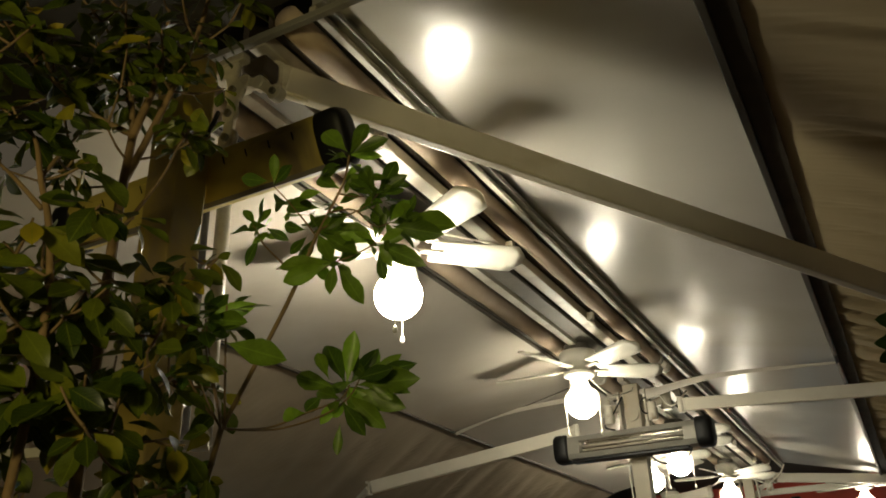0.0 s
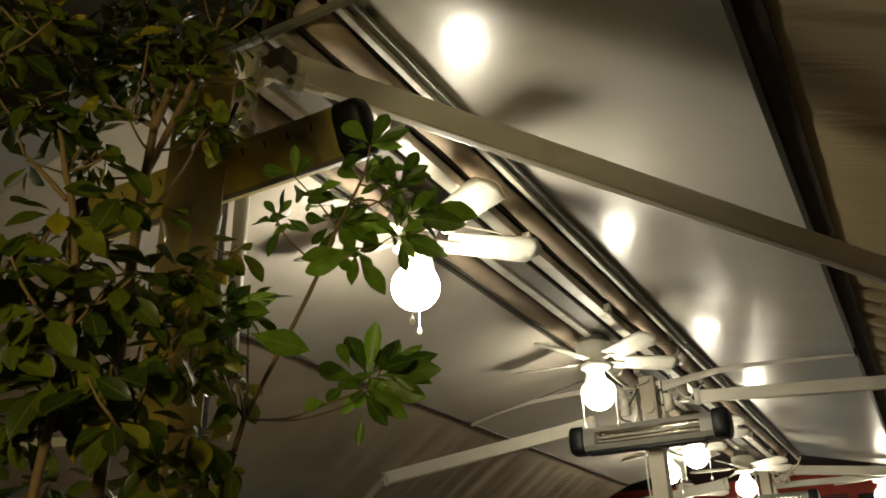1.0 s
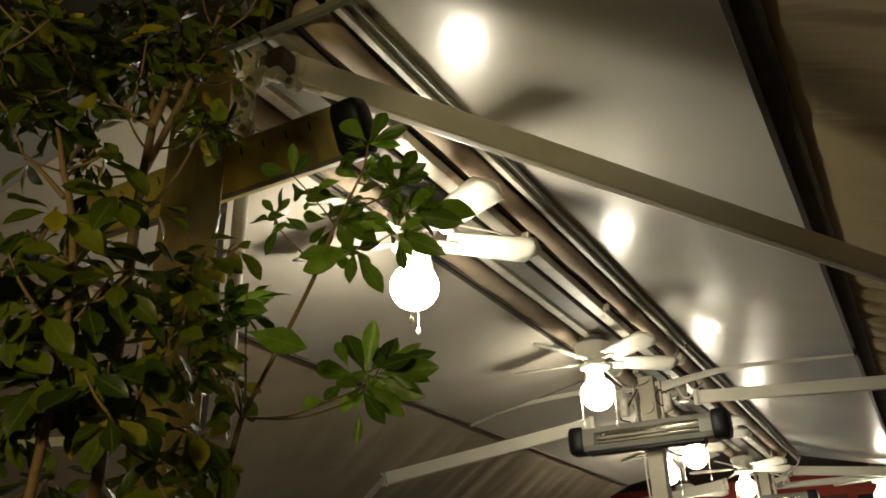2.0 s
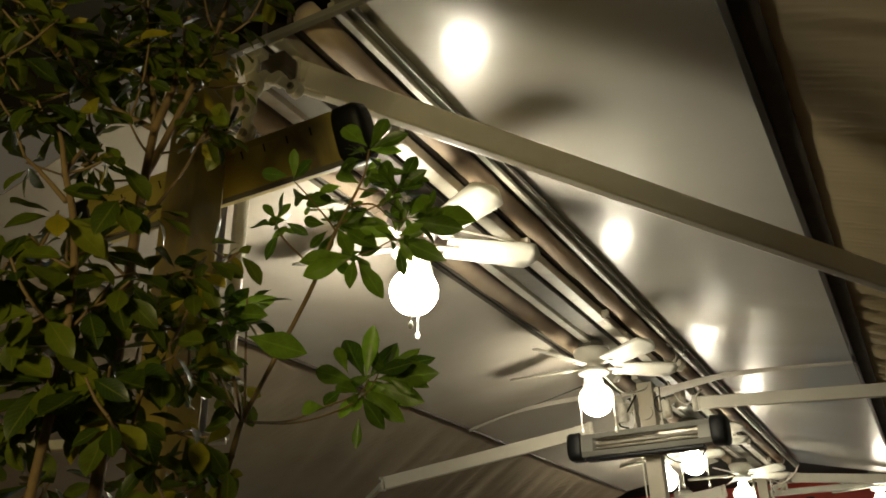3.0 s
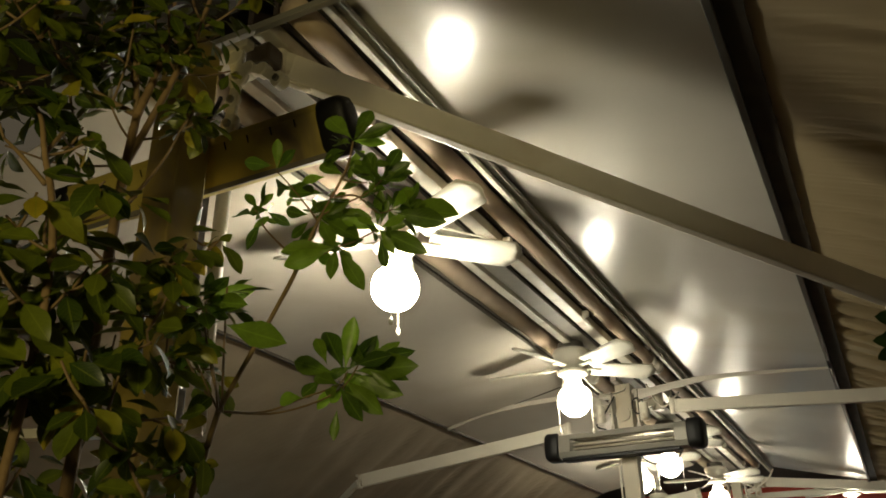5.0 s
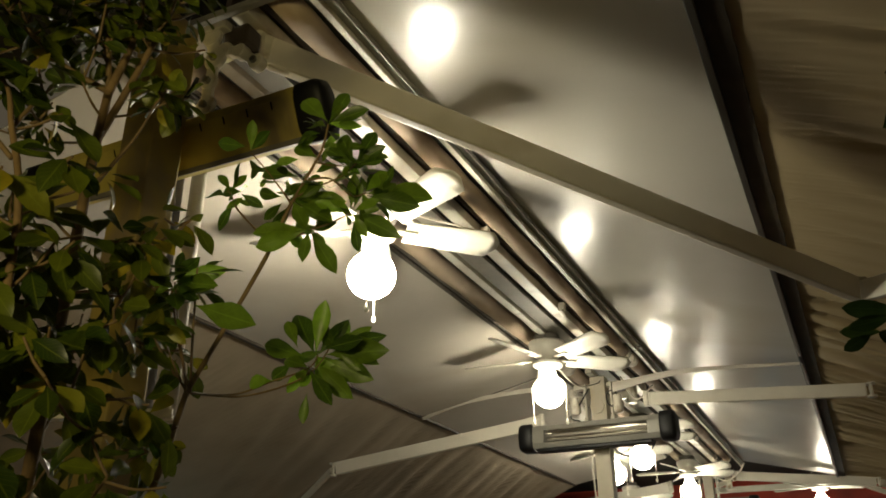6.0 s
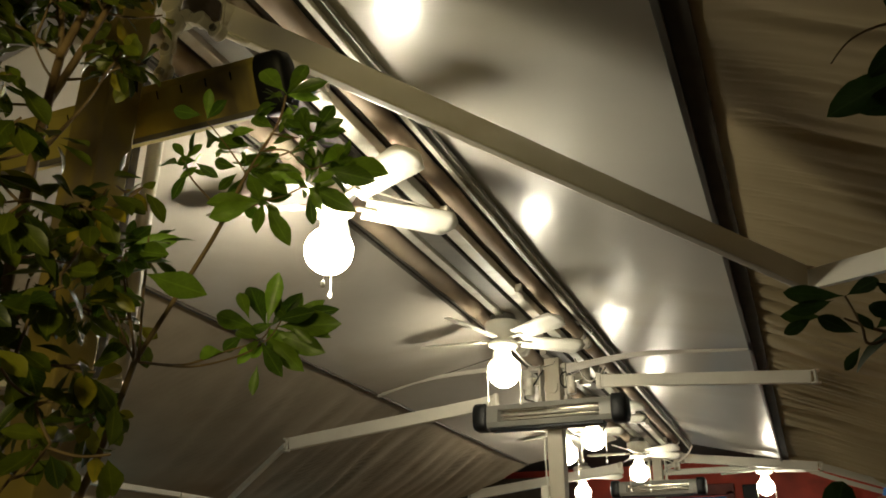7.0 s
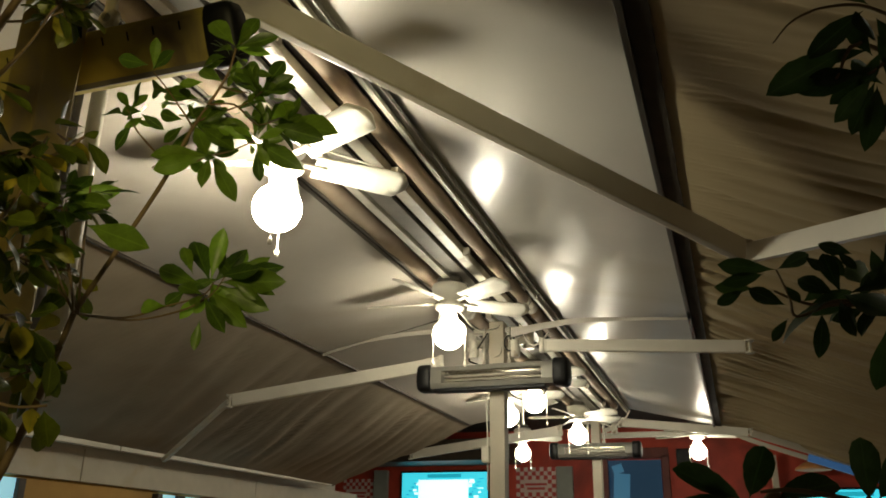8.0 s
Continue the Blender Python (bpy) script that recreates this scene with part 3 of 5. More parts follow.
# ---- heaters ----
def heater(x, y, z, length, face, back, label, cap=(0.095, 1.0)):
    """Infrared heater across a post. face: -1 turns the open side towards -y, 1 towards +y."""
    h = thing("infrared_heater", label, "heater", "infrared heaters", (x, y, z))
    hl = length / 2
    fx = lambda p: [(-face * yy, zz) for yy, zz in p]
    lay = lambda p, x0, x1: extrude_profile(bmesh.new(), fx(p), x0, x1)
    part("body", lay([(-0.062, 0.108), (-0.052, 0.138), (-0.03, 0.146), (0.045, 0.146), (0.065, 0.125), (0.065, 0.012), (0.05, 0.0),
                      (-0.05, 0.0), (-0.062, 0.03), (-0.052, 0.034), (0.045, 0.014), (0.055, 0.03), (0.055, 0.12), (0.04, 0.134), (-0.04, 0.114)], -hl + 0.06, hl - 0.06), back, h)
    part("reflector", lay([(-0.048, 0.108), (0.0, 0.106), (0.03, 0.095), (0.042, 0.07), (0.03, 0.045), (0.0, 0.036), (-0.05, 0.036),
                           (0.0, 0.032), (0.033, 0.041), (0.046, 0.07), (0.033, 0.099), (0.0, 0.110)], -hl + 0.15, hl - 0.15), MIRROR, h, "polished reflector")
    for zz in (0.058, 0.084):
        part("heating_tube", tube(bmesh.new(), [(-hl + 0.15, face * -0.01, zz), (hl - 0.15, face * -0.01, zz)], 0.007, 10), TUBE, h, smooth=True)
    for k in range(4):
        part("guard_wire", tube(bmesh.new(), [(-hl + 0.15, face * 0.052, 0.045 + k * 0.018), (hl - 0.15, face * 0.052, 0.045 + k * 0.018)], 0.0016, 5), STEEL, h)
    for s in (-1, 1):
        part("face_panel", lay([(-0.065, 0.03), (-0.057, 0.112), (-0.03, 0.13), (0.05, 0.13), (0.05, 0.015)], s * (hl - 0.17), s * (hl - 0.075)), back, h)
        bm = bmesh.new()
        rings = []
        for xx, k in ((hl - cap[0], 0.90), (hl - cap[0] + 0.007, 1.0), (hl - 0.02, 1.0), (hl - 0.006, 0.9), (hl + 0.002, 0.68)):
            k *= cap[1]
            ring = []
            for q in range(28):
                a = q * math.tau / 28
                ca, sa = math.cos(a), math.sin(a)
                ring.append(bm.verts.new((s * xx, 0.084 * k * math.copysign(abs(ca) ** 0.55, ca), 0.072 + 0.09 * k * math.copysign(abs(sa) ** 0.55, sa))))
            rings.append(ring)
        for r0, r1 in zip(rings, rings[1:]):
            for q in range(28):
                bm.faces.new((r0[q], r0[(q + 1) % 28], r1[(q + 1) % 28], r1[q]))
        bm.faces.new(rings[0])
        bm.faces.new(rings[-1])
        part("end_cap", bm, RUBBER, h, "black plastic end cap", smooth=True)
    if face < 0:
        bm = bmesh.new()
        box(bm, (-0.02, 0, -0.012), (length - 0.26, 0.085, 0.022), bevel=0.006)
        part("tray", bm, RUBBER, h)
    else:
        part("lip", lay([(0.045, 0.0), (0.068, 0.0), (0.068, 0.014), (0.045, 0.01)], -hl + 0.07, hl - 0.07), PLATE, h, "dull metal lower lip")
    for k in range(11):
        bm = bmesh.new()
        box(bm, (-hl + 0.14 + k * (length - 0.28) / 10, face * -0.0655, 0.112), (0.004, 0.003, 0.022))
        part("vent_slot", bm, RUBBER, h)
    bm = bmesh.new()
    box(bm, (0, -face * 0.07, 0.09), (0.06, 0.06, 0.05), bevel=0.004)
    part("mount", bm, CAST, h)
    return h


tilted = heater(-1.455, 1.263, 2.583, 1.0, 1, HEATBACK_WARM_LIT, "infrared heater with black caps, warm light coloured into its back", (0.078, 0.9))
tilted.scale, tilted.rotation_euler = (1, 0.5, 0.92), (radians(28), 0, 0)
heater(-1.40, 4.97, 2.535, 1.0, -1, HEATBODY, "silver infrared heater with black end caps, switched off")
heater(-1.41, 9.2, 2.55, 1.0, -1, HEATBODY, "silver infrared heater on the far post, switched off")


# ---- ceiling fans ----
def fan(x, y, z, turn, label, chains=6, far=0, rod=0.0):
    """Ceiling fan; z: middle of the globe."""
    f = thing("ceiling_fan", label, "ceiling fan", "ceiling fans with lit globes", (x, y, z))
    top = 0.33
    bm = lathe(bmesh.new(), [(0.068, top), (0.072, top - 0.006), (0.072, top - 0.035), (0.066, top - 0.04)])
    part("ceiling_ring", bm, PLATE, f, "dull grey ring on the beam", smooth=True)
    bm = lathe(bmesh.new(), [(0.07, top - 0.036), (0.098, top - 0.044), (0.104, top - 0.06), (0.098, 0.245), (0.084, 0.217), (0.066, 0.2), (0.05, 0.195), (0.05, 0.17)])
    part("motor", bm, FANWHITE, f, "white bowl-shaped motor housing", smooth=True)
    bm = lathe(bmesh.new(), [(0.05, 0.178), (0.082, 0.168), (0.084, 0.152), (0.07, 0.144), (0.036, 0.138), (0.034, 0.1), (0.028, 0.096)])
    part("light_kit", bm, FANWHITE, f, smooth=True)
    shoulder = [(0.034, 0.088), (0.04, 0.082)] if far == 0 else [(0.036, 0.118), (0.041, 0.112), (0.043, 0.1)]
    prof = shoulder + [(0.087 * math.sin(a), 0.087 * math.cos(a)) for a in [radians((30 if far == 0 else 40) + 10 * k) for k in range(15 if far == 0 else 14)]] + [(0.004, -0.086)]
    bm = lathe(bmesh.new(), prof)
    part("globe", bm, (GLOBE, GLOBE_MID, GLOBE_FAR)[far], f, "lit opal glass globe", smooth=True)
    if rod:
        part("down_rod", tube(bmesh.new(), [(0, 0, top - 0.01), (0, 0, top + rod)], 0.012, 10), FANWHITE, f)
    for k in range(5):
        a = radians(turn + 72 * k)
        bm = bmesh.new()
        rows = []
        for i in range(11):
            s = i / 10
            r = 0.125 + s * 0.37
            half = 0.048 + 0.018 * s
            if s > 0.85:
                half *= math.sqrt(max(0.0, 1 - ((s - 0.85) / 0.155) ** 2))
            row = []
            for c in (-1, -0.33, 0.33, 1):
                row.append(bm.verts.new((r, c * half, 0.185 - c * half * 0.36 + 0.004 * (1 - c * c))))
            rows.append(row)
        for r0, r1 in zip(rows, rows[1:]):
            for i in range(3):
                bm.faces.new((r0[i], r0[i + 1], r1[i + 1], r1[i]))
        bmesh.ops.rotate(bm, verts=bm.verts, matrix=Matrix.Rotation(a, 3, "Z"))
        blade = thicken(part("blade", bm, FANWHITE, f, smooth=True), 0.006)
        bm = bmesh.new()
        bar(bm, (0.08, 0, 0.185), (0.17, 0, 0.183), 0.03, 0.008, 0.002)
        bmesh.ops.rotate(bm, verts=bm.verts, matrix=Matrix.Rotation(a, 3, "Z"))
        part("blade_iron", bm, CAST, blade)
    for s, ln in ((-1, 0.155), (1, 0.165 if chains < 90 else 0.13)):
        bm = bmesh.new()
        cx, cy = s * 0.092 * math.cos(radians(chains)), s * 0.092 * math.sin(radians(chains))
        tube(bm, smooth_path([(cx * 0.45, cy * 0.45, 0.09), (cx, cy, 0.04), (cx, cy, -0.06), (cx, cy, -ln)], 4), 0.0025, 6)
        chain = part("pull_chain", bm, CHAIN, f)
        bm = lathe(bmesh.new(), [(0.003, -ln + 0.01), (0.008, -ln), (0.009, -ln - 0.012), (0.004, -ln - 0.02)], (cx, cy, 0), 10)
        part("chain_knob", bm, FANWHITE, chain, smooth=True)
    return f


fan(-1.42, 2.214, 2.66, 45, "white ceiling fan with a lit globe, hanging under the beam", 113)
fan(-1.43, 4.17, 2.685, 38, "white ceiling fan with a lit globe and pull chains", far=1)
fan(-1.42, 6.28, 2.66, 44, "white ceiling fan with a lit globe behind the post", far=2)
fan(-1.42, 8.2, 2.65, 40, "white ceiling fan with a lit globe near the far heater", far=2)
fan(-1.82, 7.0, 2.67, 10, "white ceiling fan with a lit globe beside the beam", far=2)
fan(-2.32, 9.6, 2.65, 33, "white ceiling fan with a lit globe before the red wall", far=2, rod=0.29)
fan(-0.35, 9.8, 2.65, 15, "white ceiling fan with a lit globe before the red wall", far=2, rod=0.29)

# ---- far wall ----
def screen(x0, x1, z0, z1, y, label):
    t = thing("television", label, "television", "televisions")
    bm = bmesh.new()
    box(bm, ((x0 + x1) / 2, y + 0.03, (z0 + z1) / 2), (x1 - x0 + 0.06, 0.05, z1 - z0 + 0.06), bevel=0.006)
    part("casing", bm, RUBBER, t)
    w, h = x1 - x0, z1 - z0
    def patch(name, u0, u1, v0, v1, mat, dy):
        bm = bmesh.new()
        box(bm, (x0 + w * (u0 + u1) / 2, y - dy, z0 + h * (v0 + v1) / 2), (w * (u1 - u0), 0.002, h * (v1 - v0)))
        part(name, bm, mat, t)
    patch("screen", 0, 1, 0, 1, SCREEN_A, 0.0)
    patch("picture_area", 0.2, 0.78, 0.0, 0.86, SCREEN_B, 0.004)
    patch("picture_area", 0.3, 0.7, 0.9, 0.97, SCREEN_C, 0.004)
    rng = random.Random(4)
    for k in range(26):
        u = rng.choice((rng.uniform(0.0, 0.2), rng.uniform(0.76, 0.94)))
        v = rng.uniform(0.1, 0.9)
        patch("picture_area", u, u + rng.uniform(0.02, 0.07), v, v + rng.uniform(0.015, 0.06), rng.choice((SCREEN_B, SCREEN_B, SCREEN_C)), 0.003)
    for k in range(5):
        patch("picture_area", 0.82 + 0.02 * k, 0.84 + 0.03 * k, 0.62 + 0.06 * k, 0.64 + 0.06 * k, SCREEN_C, 0.004)
        patch("picture_area", 0.02 + 0.03 * k, 0.06 + 0.03 * k, 0.5 + 0.07 * k, 0.53 + 0.07 * k, SCREEN_C, 0.004)
    return t


screen(-4.76, -3.42, 1.92, 2.675, 11.945, "large television with a bright cyan picture on the wall")
screen(0.62, 2.1, 1.55, 2.38, 11.945, "television with a bright cyan picture beside the red wall")


def poster(x0, x1, z0, z1, y):
    p = thing("poster", "red and white checkered poster on the wall", "poster", "checkered posters")
    bm = bmesh.new()
    box(bm, ((x0 + x1) / 2, y, (z0 + z1) / 2), (x1 - x0, 0.015, z1 - z0))
    part("sheet", bm, PINK, p)
    nx = 10
    s = (x1 - x0) / nx
    nz = int((z1 - z0) / s)
    for i in range(nx):
        for j in range(nz):
            if (i + j) % 2 == 0 and not (2 <= i <= 7 and nz - 6 <= j <= nz - 4):
                bm = bmesh.new()
                box(bm, (x0 + s * (i + 0.5), y - 0.0095, z1 - s * (nz - j - 0.5)), (s, 0.003, s))
                part("check", bm, POSTERRED, p)
    for j, wd in ((4.1, 0.55), (5.1, 0.45)):
        bm = bmesh.new()
        box(bm, ((x0 + x1) / 2, y - 0.0095, z1 - s * j), ((x1 - x0) * wd, 0.003, s * 0.55))
        part("lettering_bar", bm, POSTERRED, p)
    return p


poster(-3.0, -2.42, 1.9, 2.73, 11.992)
poster(-5.75, -5.25, 1.9, 2.6, 11.992)
for x0, x1, z1, mat, lab in ((-2.4, -2.17, 2.73, GREYPAINT, "grey-green painted board beside the poster"), (-5.22, -5.0, 2.72, GREYPAINT, "grey-green painted board beside the television")):
    bm = bmesh.new()
    box(bm, ((x0 + x1) / 2, 11.96, z1 / 2), (x1 - x0, 0.08, z1), bevel=0.005)
    solid("board", bm, mat, lab, "board", "painted boards")
# dark soffit over the television
bm = bmesh.new()
box(bm, (-4.2, 11.6, 2.92), (2.6, 0.7, 0.3), bevel=0.01)
solid("soffit", bm, DARK, "dark soffit above the television", "soffit", kind="structure")
# blue door in a dark red frame
d = thing("door_1", "blue lit glass door in a dark red frame", "door", kind="structure")
bm = bmesh.new()
box(bm, (-1.30, 11.96, 1.4), (0.72, 0.03, 2.8))
part("pane", bm, BLUEGLASS, d)
# Reflection on the door glass, put in as two pale glowing plates.
for k, (xa, xb, za, zb, lab) in enumerate(((-1.64, -1.42, 1.0, 2.62, "pale reflection on the door glass, built as a glowing plate"), (-1.60, -1.46, 2.62, 2.74, "pale reflection on the door glass, built as a glowing plate"))):
    bm = bmesh.new()
    box(bm, ((xa + xb) / 2, 11.938, (za + zb) / 2), (xb - xa, 0.01, zb - za), Matrix.Rotation(radians(4 - 22 * k), 3, "Y"), 0.003)
    part("glass_leaf", bm, DOOR_REFLECTION, d, lab)
for x in (-1.71, -0.88):
    bm = bmesh.new()
    box(bm, (x, 11.94, 1.43), (0.1, 0.1, 2.86), bevel=0.006)
    part("frame", bm, DARKRED, d)
bm = bmesh.new()
box(bm, (-1.295, 11.94, 2.89), (0.93, 0.1, 0.14), bevel=0.006)
part("frame", bm, DARKRED, d)
# end of the beam's roof by the wall
bm = bmesh.new()
box(bm, (-0.5, 9.6, 2.83), (1.8, 0.06, 0.06), bevel=0.005)
solid("cross_bar", bm, WHITE, "white cross bar before the red wall", "bar")
bm = bmesh.new()
box(bm, (-1.5, 10.7, 3.28), (9, 2.6, 0.04))
solid("ceiling", bm, ROOFING, "dark ceiling before the red wall", "ceiling", kind="structure")
bm = bmesh.new()
box(bm, (-0.62, 11.9, 2.78), (0.2, 0.14, 0.3), bevel=0.015)
solid("loudspeaker", bm, RUBBER, "small black loudspeaker on the red wall", "loudspeaker")
bm = bmesh.new()
box(bm, (0.5, 11.7, 1.4), (0.08, 0.08, 2.8), bevel=0.008)
solid("post", bm, CREAM, "cream post beside the red wall", "post")
l = thing("pendant_lamp", "orange pendant lamp shade beyond the red wall", "lamp", "", (0.95, 11.5, 2.6))
bm = lathe(bmesh.new(), [(0.02, 0.1), (0.1, 0.08), (0.2, 0.02), (0.22, -0.01), (0.2, -0.015)])
part("shade", bm, ORANGE, l, smooth=True)
bm = tube(bmesh.new(), [(0, 0, 0.09), (0, 0, 0.66)], 0.006, 6)
part("cord", bm, RUBBER, l)

# ---- pale frame behind the near post ----
fr = thing("screen_frame", "pale aluminium frame of a side screen behind the post", "frame")
bm = bmesh.new()
tube(bm, [(-1.60, 1.50, 2.03), (-1.60, 1.50, 2.96)], 0.022, 14)
part("upright", bm, WHITE, fr, smooth=True)
bm = bmesh.new()
box(bm, (-1.645, 1.46, 2.49), (0.03, 0.03, 0.94), bevel=0.003)
part("channel", bm, PLATE, fr)
bm = bmesh.new()
bar(bm, (-1.58, 1.5, 2.03), (-2.0, 1.17, 2.0), 0.04, 0.025)
part("bottom_rail", bm, WHITE, fr)

# ---- cables ----
def cable(pts, r, mat, label):
    return solid("cable", tube(bmesh.new(), smooth_path(pts, 6), r, 7), mat, label, "cable", "cables", smooth=True)


cable([(-1.33, 1.17, 2.80), (-1.30, 1.13, 2.74), (-1.32, 1.12, 2.68), (-1.345, 1.15, 2.64)], 0.006, RUBBER, "black cable looped at the post head")
cable([(-1.43, 4.17, 2.9), (-1.38, 4.5, 2.80), (-1.36, 4.9, 2.90), (-1.37, 5.04, 2.96)], 0.004, WHITE, "pale cable from the fan to the post")
cable([(-1.44, 5.04, 2.52), (-1.46, 5.04, 2.45), (-1.455, 5.04, 2.2), (-1.455, 5.04, 1.9)], 0.005, WHITE, "pale cable down the post")
cable([(-1.33, 5.05, 2.54), (-1.3, 5.2, 2.5), (-1.2, 5.4, 2.52), (-1.1, 5.3, 2.6)], 0.005, RUBBER, "black cable hanging behind the heater")
ring = [(-1.30 + 0.035 * math.cos(a), 5.03 + 0.01 * math.sin(2 * a), 2.83 + 0.05 * math.sin(a)) for a in [k * math.tau / 10 for k in range(11)]]
cable(ring, 0.005, RUBBER, "loop of black cable beside the post head")
cable([(-1.44, 5.0, 2.90), (-1.50, 4.98, 2.80), (-1.56, 4.97, 2.72), (-1.50, 4.97, 2.69)], 0.005, RUBBER, "black cable down to the heater")
cable([(-1.25, 5.1, 2.98), (-1.18, 5.02, 2.84), (-1.12, 5.0, 2.80), (-1.05, 5.1, 2.90)], 0.006, WHITE, "pale cable slung between the rollers")
cable([(-1.42, 2.21, 2.96), (-1.36, 2.45, 2.99), (-1.25, 2.6, 2.985), (-1.2, 2.75, 3.0)], 0.004, WHITE, "pale cable of the fan along the rail")
cable([(-1.36, 9.2, 2.95), (-1.2, 9.1, 2.86), (-1.05, 9.0, 2.92), (-0.98, 8.9, 2.99)], 0.008, WHITE, "pale cable slung at the far beam end")
for xx, zz in ((-1.25, 2.77), (-1.53, 2.78)):
    bm = bmesh.new()
    tube(bm, [(xx, 4.97, zz - 0.05), (xx, 4.97, zz + 0.06)], 0.028, 16)
    box(bm, (xx, 5.0, zz), (0.045, 0.07, 0.07), bevel=0.008)
    solid("arm_socket", bm, CAST, "cast socket of an awning arm on the post", "socket", "arm sockets")
bm = bmesh.new()
tube(bm, [(-1.40, 5.045, 2.79), (-1.40, 5.03, 2.79)], 0.045, 24)
solid("cover_disc", bm, CREAM, "round cream cover disc on the post head", "cover")
bm = bmesh.new()
box(bm, (-1.465, 5.04, 2.12), (0.05, 0.05, 0.1), bevel=0.006)
solid("switch_box", bm, WHITE, "small white switch box on the post", "box")

# ---- plants ----
def leaf_mesh(name, length, width, curl, fold, mat, blunt=0.0, power=0.8):
    """A stalked leaf, widest past its middle, folded at the midrib and bent down, with a short point."""
    bm = bmesh.new()
    n = 12
    rows, place = [], {}
    for i in range(n + 1):
        s = i / n
        x = length * s
        z = -curl * length * s * s + 0.012 * length * math.sin(9 * s)
        half = 0.03 * width if s < 0.1 else width * 0.5 * max(0.04, math.sin(math.pi * min(1, (s - 0.06) / 0.94) ** (1.15 + blunt))) ** power
        half *= 1 + 0.035 * math.sin(31 * s + 900 * length)
        sides = (0,) if i in (0, n) else (-1, 0, 1)
        row = []
        for c in sides:
            v = bm.verts.new((x, c * half, z + abs(c) * half * fold + 0.05 * half * math.sin(7 * s + 2 * c)))
            place[v] = (s, 0.5 + 0.5 * c)
            row.append(v)
        rows.append(row)
    for i in range(n):
        a, b = rows[i], rows[i + 1]
        if len(a) == 1:
            bm.faces.new((a[0], b[1], b[0])), bm.faces.new((a[0], b[2], b[1]))
        elif len(b) == 1:
            bm.faces.new((a[0], a[1], b[0])), bm.faces.new((a[1], a[2], b[0]))
        else:
            bm.faces.new((a[0], a[1], b[1], b[0])), bm.faces.new((a[1], a[2], b[2], b[1]))
    uv = bm.loops.layers.uv.new("leaf")
    for f in bm.faces:
        f.smooth = True
        for loop in f.loops:
            loop[uv].uv = place[loop.vert]
    me = bpy.data.meshes.new(name)
    bm.to_mesh(me)
    bm.free()
    me.materials.append(mat)
    return me


class Plant:
    def __init__(self, name, label, at, mat, seed, length, slim, power=0.8, face=(0.5, -0.7, -0.35)):
        self.top = thing(name, label, "plant", "potted plants", at)
        self.at = Vector(at)
        self.length = length
        self.face = Vector(face)
        self.rng = random.Random(seed)
        self.meshes = [leaf_mesh("leaf", length * k, length * k * slim * w, c, f, mat, bl, power) for k, w, c, f, bl in
                       ((1, 1, 0.12, 0.35, 0.3), (0.86, 1.1, 0.25, 0.2, 0.2), (1.12, 0.9, 0.05, 0.45, 0.35), (0.95, 1.0, 0.4, 0.25, 0.15))]
        self.yellow = [leaf_mesh("leaf", length * k, length * k * w, c, 0.22, LEAF_YELLOW, 0.05, 0.75) for k, w, c in ((1.0, 0.50, 0.2), (0.94, 0.56, 0.3))]
        self.count = 0
        self.samples = []
        self.rest = []
        self.mat = mat

    def stem(self, pts, r0, r1, mat=None, name="branch"):
        pts = smooth_path([Vector(p) - self.at for p in pts], 5)
        self.samples += [p + self.at for p in pts if p.z > 1.2]
        n = len(pts) - 1
        part(name, tube(bmesh.new(), pts, [r0 + (r1 - r0) * k / n for k in range(n + 1)], 7), mat or TWIG, self.top, smooth=True)

    def leaf(self, p, way, up, scale=1.0, pool=None):
        x = Vector(way).normalized()
        y = Vector(up).cross(x)
        if y.length < 1e-3:
            y = x.orthogonal()
        y.normalize()
        m = Matrix((x, y, x.cross(y))).transposed().to_4x4()
        m = Matrix.Translation(Vector(p) - self.at) @ m @ Matrix.Diagonal((scale, scale, scale, 1))
        me = self.rng.choice(pool or self.meshes)
        if self.count < 300:
            ob = new("leaf", me)
            ob.parent = self.top
            ob.matrix_basis = m
            self.count += 1
        else:
            self.rest.append((me, m))

    def blade(self, base, tip, tilt, pool=None):
        """One leaf from its stalk to its tip; tilt turns its face towards the sky."""
        b, t = Vector(base), Vector(tip)
        r = self.rng
        self.leaf(b, t - b, self.face + Vector((r.uniform(-0.3, 0.3), 0.0, 0.8 * (tilt - 0.5))), (t - b).length / self.length, pool)

    def whorl(self, c, axis, n, spread=75, size=1.0, jitter=22, droop=0.18, facing=None):
        r = self.rng
        axis = Vector(axis).normalized()
        u = axis.orthogonal().normalized()
        v = axis.cross(u)
        start = r.uniform(0, math.tau)
        for k in range(n):
            a = start + k * math.tau / n + r.uniform(-0.3, 0.3)
            th = radians(spread + r.uniform(-jitter, jitter))
            rad = u * math.cos(a) + v * math.sin(a)
            way = axis * math.cos(th) + rad * math.sin(th) + Vector((0, 0, -droop + r.uniform(-0.25, 0.25)))
            base = Vector(c) - axis * r.uniform(0, 0.02) + rad * 0.008
            up = axis + Vector((r.uniform(-.3, .3), r.uniform(-.3, .3), 0.3))
            if facing:
                up = up * 0.45 + Vector(facing) + Vector((r.uniform(-.4, .4), r.uniform(-.4, .4), r.uniform(-.4, .4)))
            self.leaf(base, way, up, size * r.uniform(0.75, 1.15))

    def spray(self, start, end, n, size=1.0, spread=75, r0=0.0035, droop=0.18, facing=None):
        """A twig with a whorl of leaves at its end."""
        a, b = Vector(start), Vector(end)
        mid = (a + b) / 2 + Vector((0, 0, -0.08 * (b - a).length))
        self.stem([a, mid, b], r0, 0.0016)
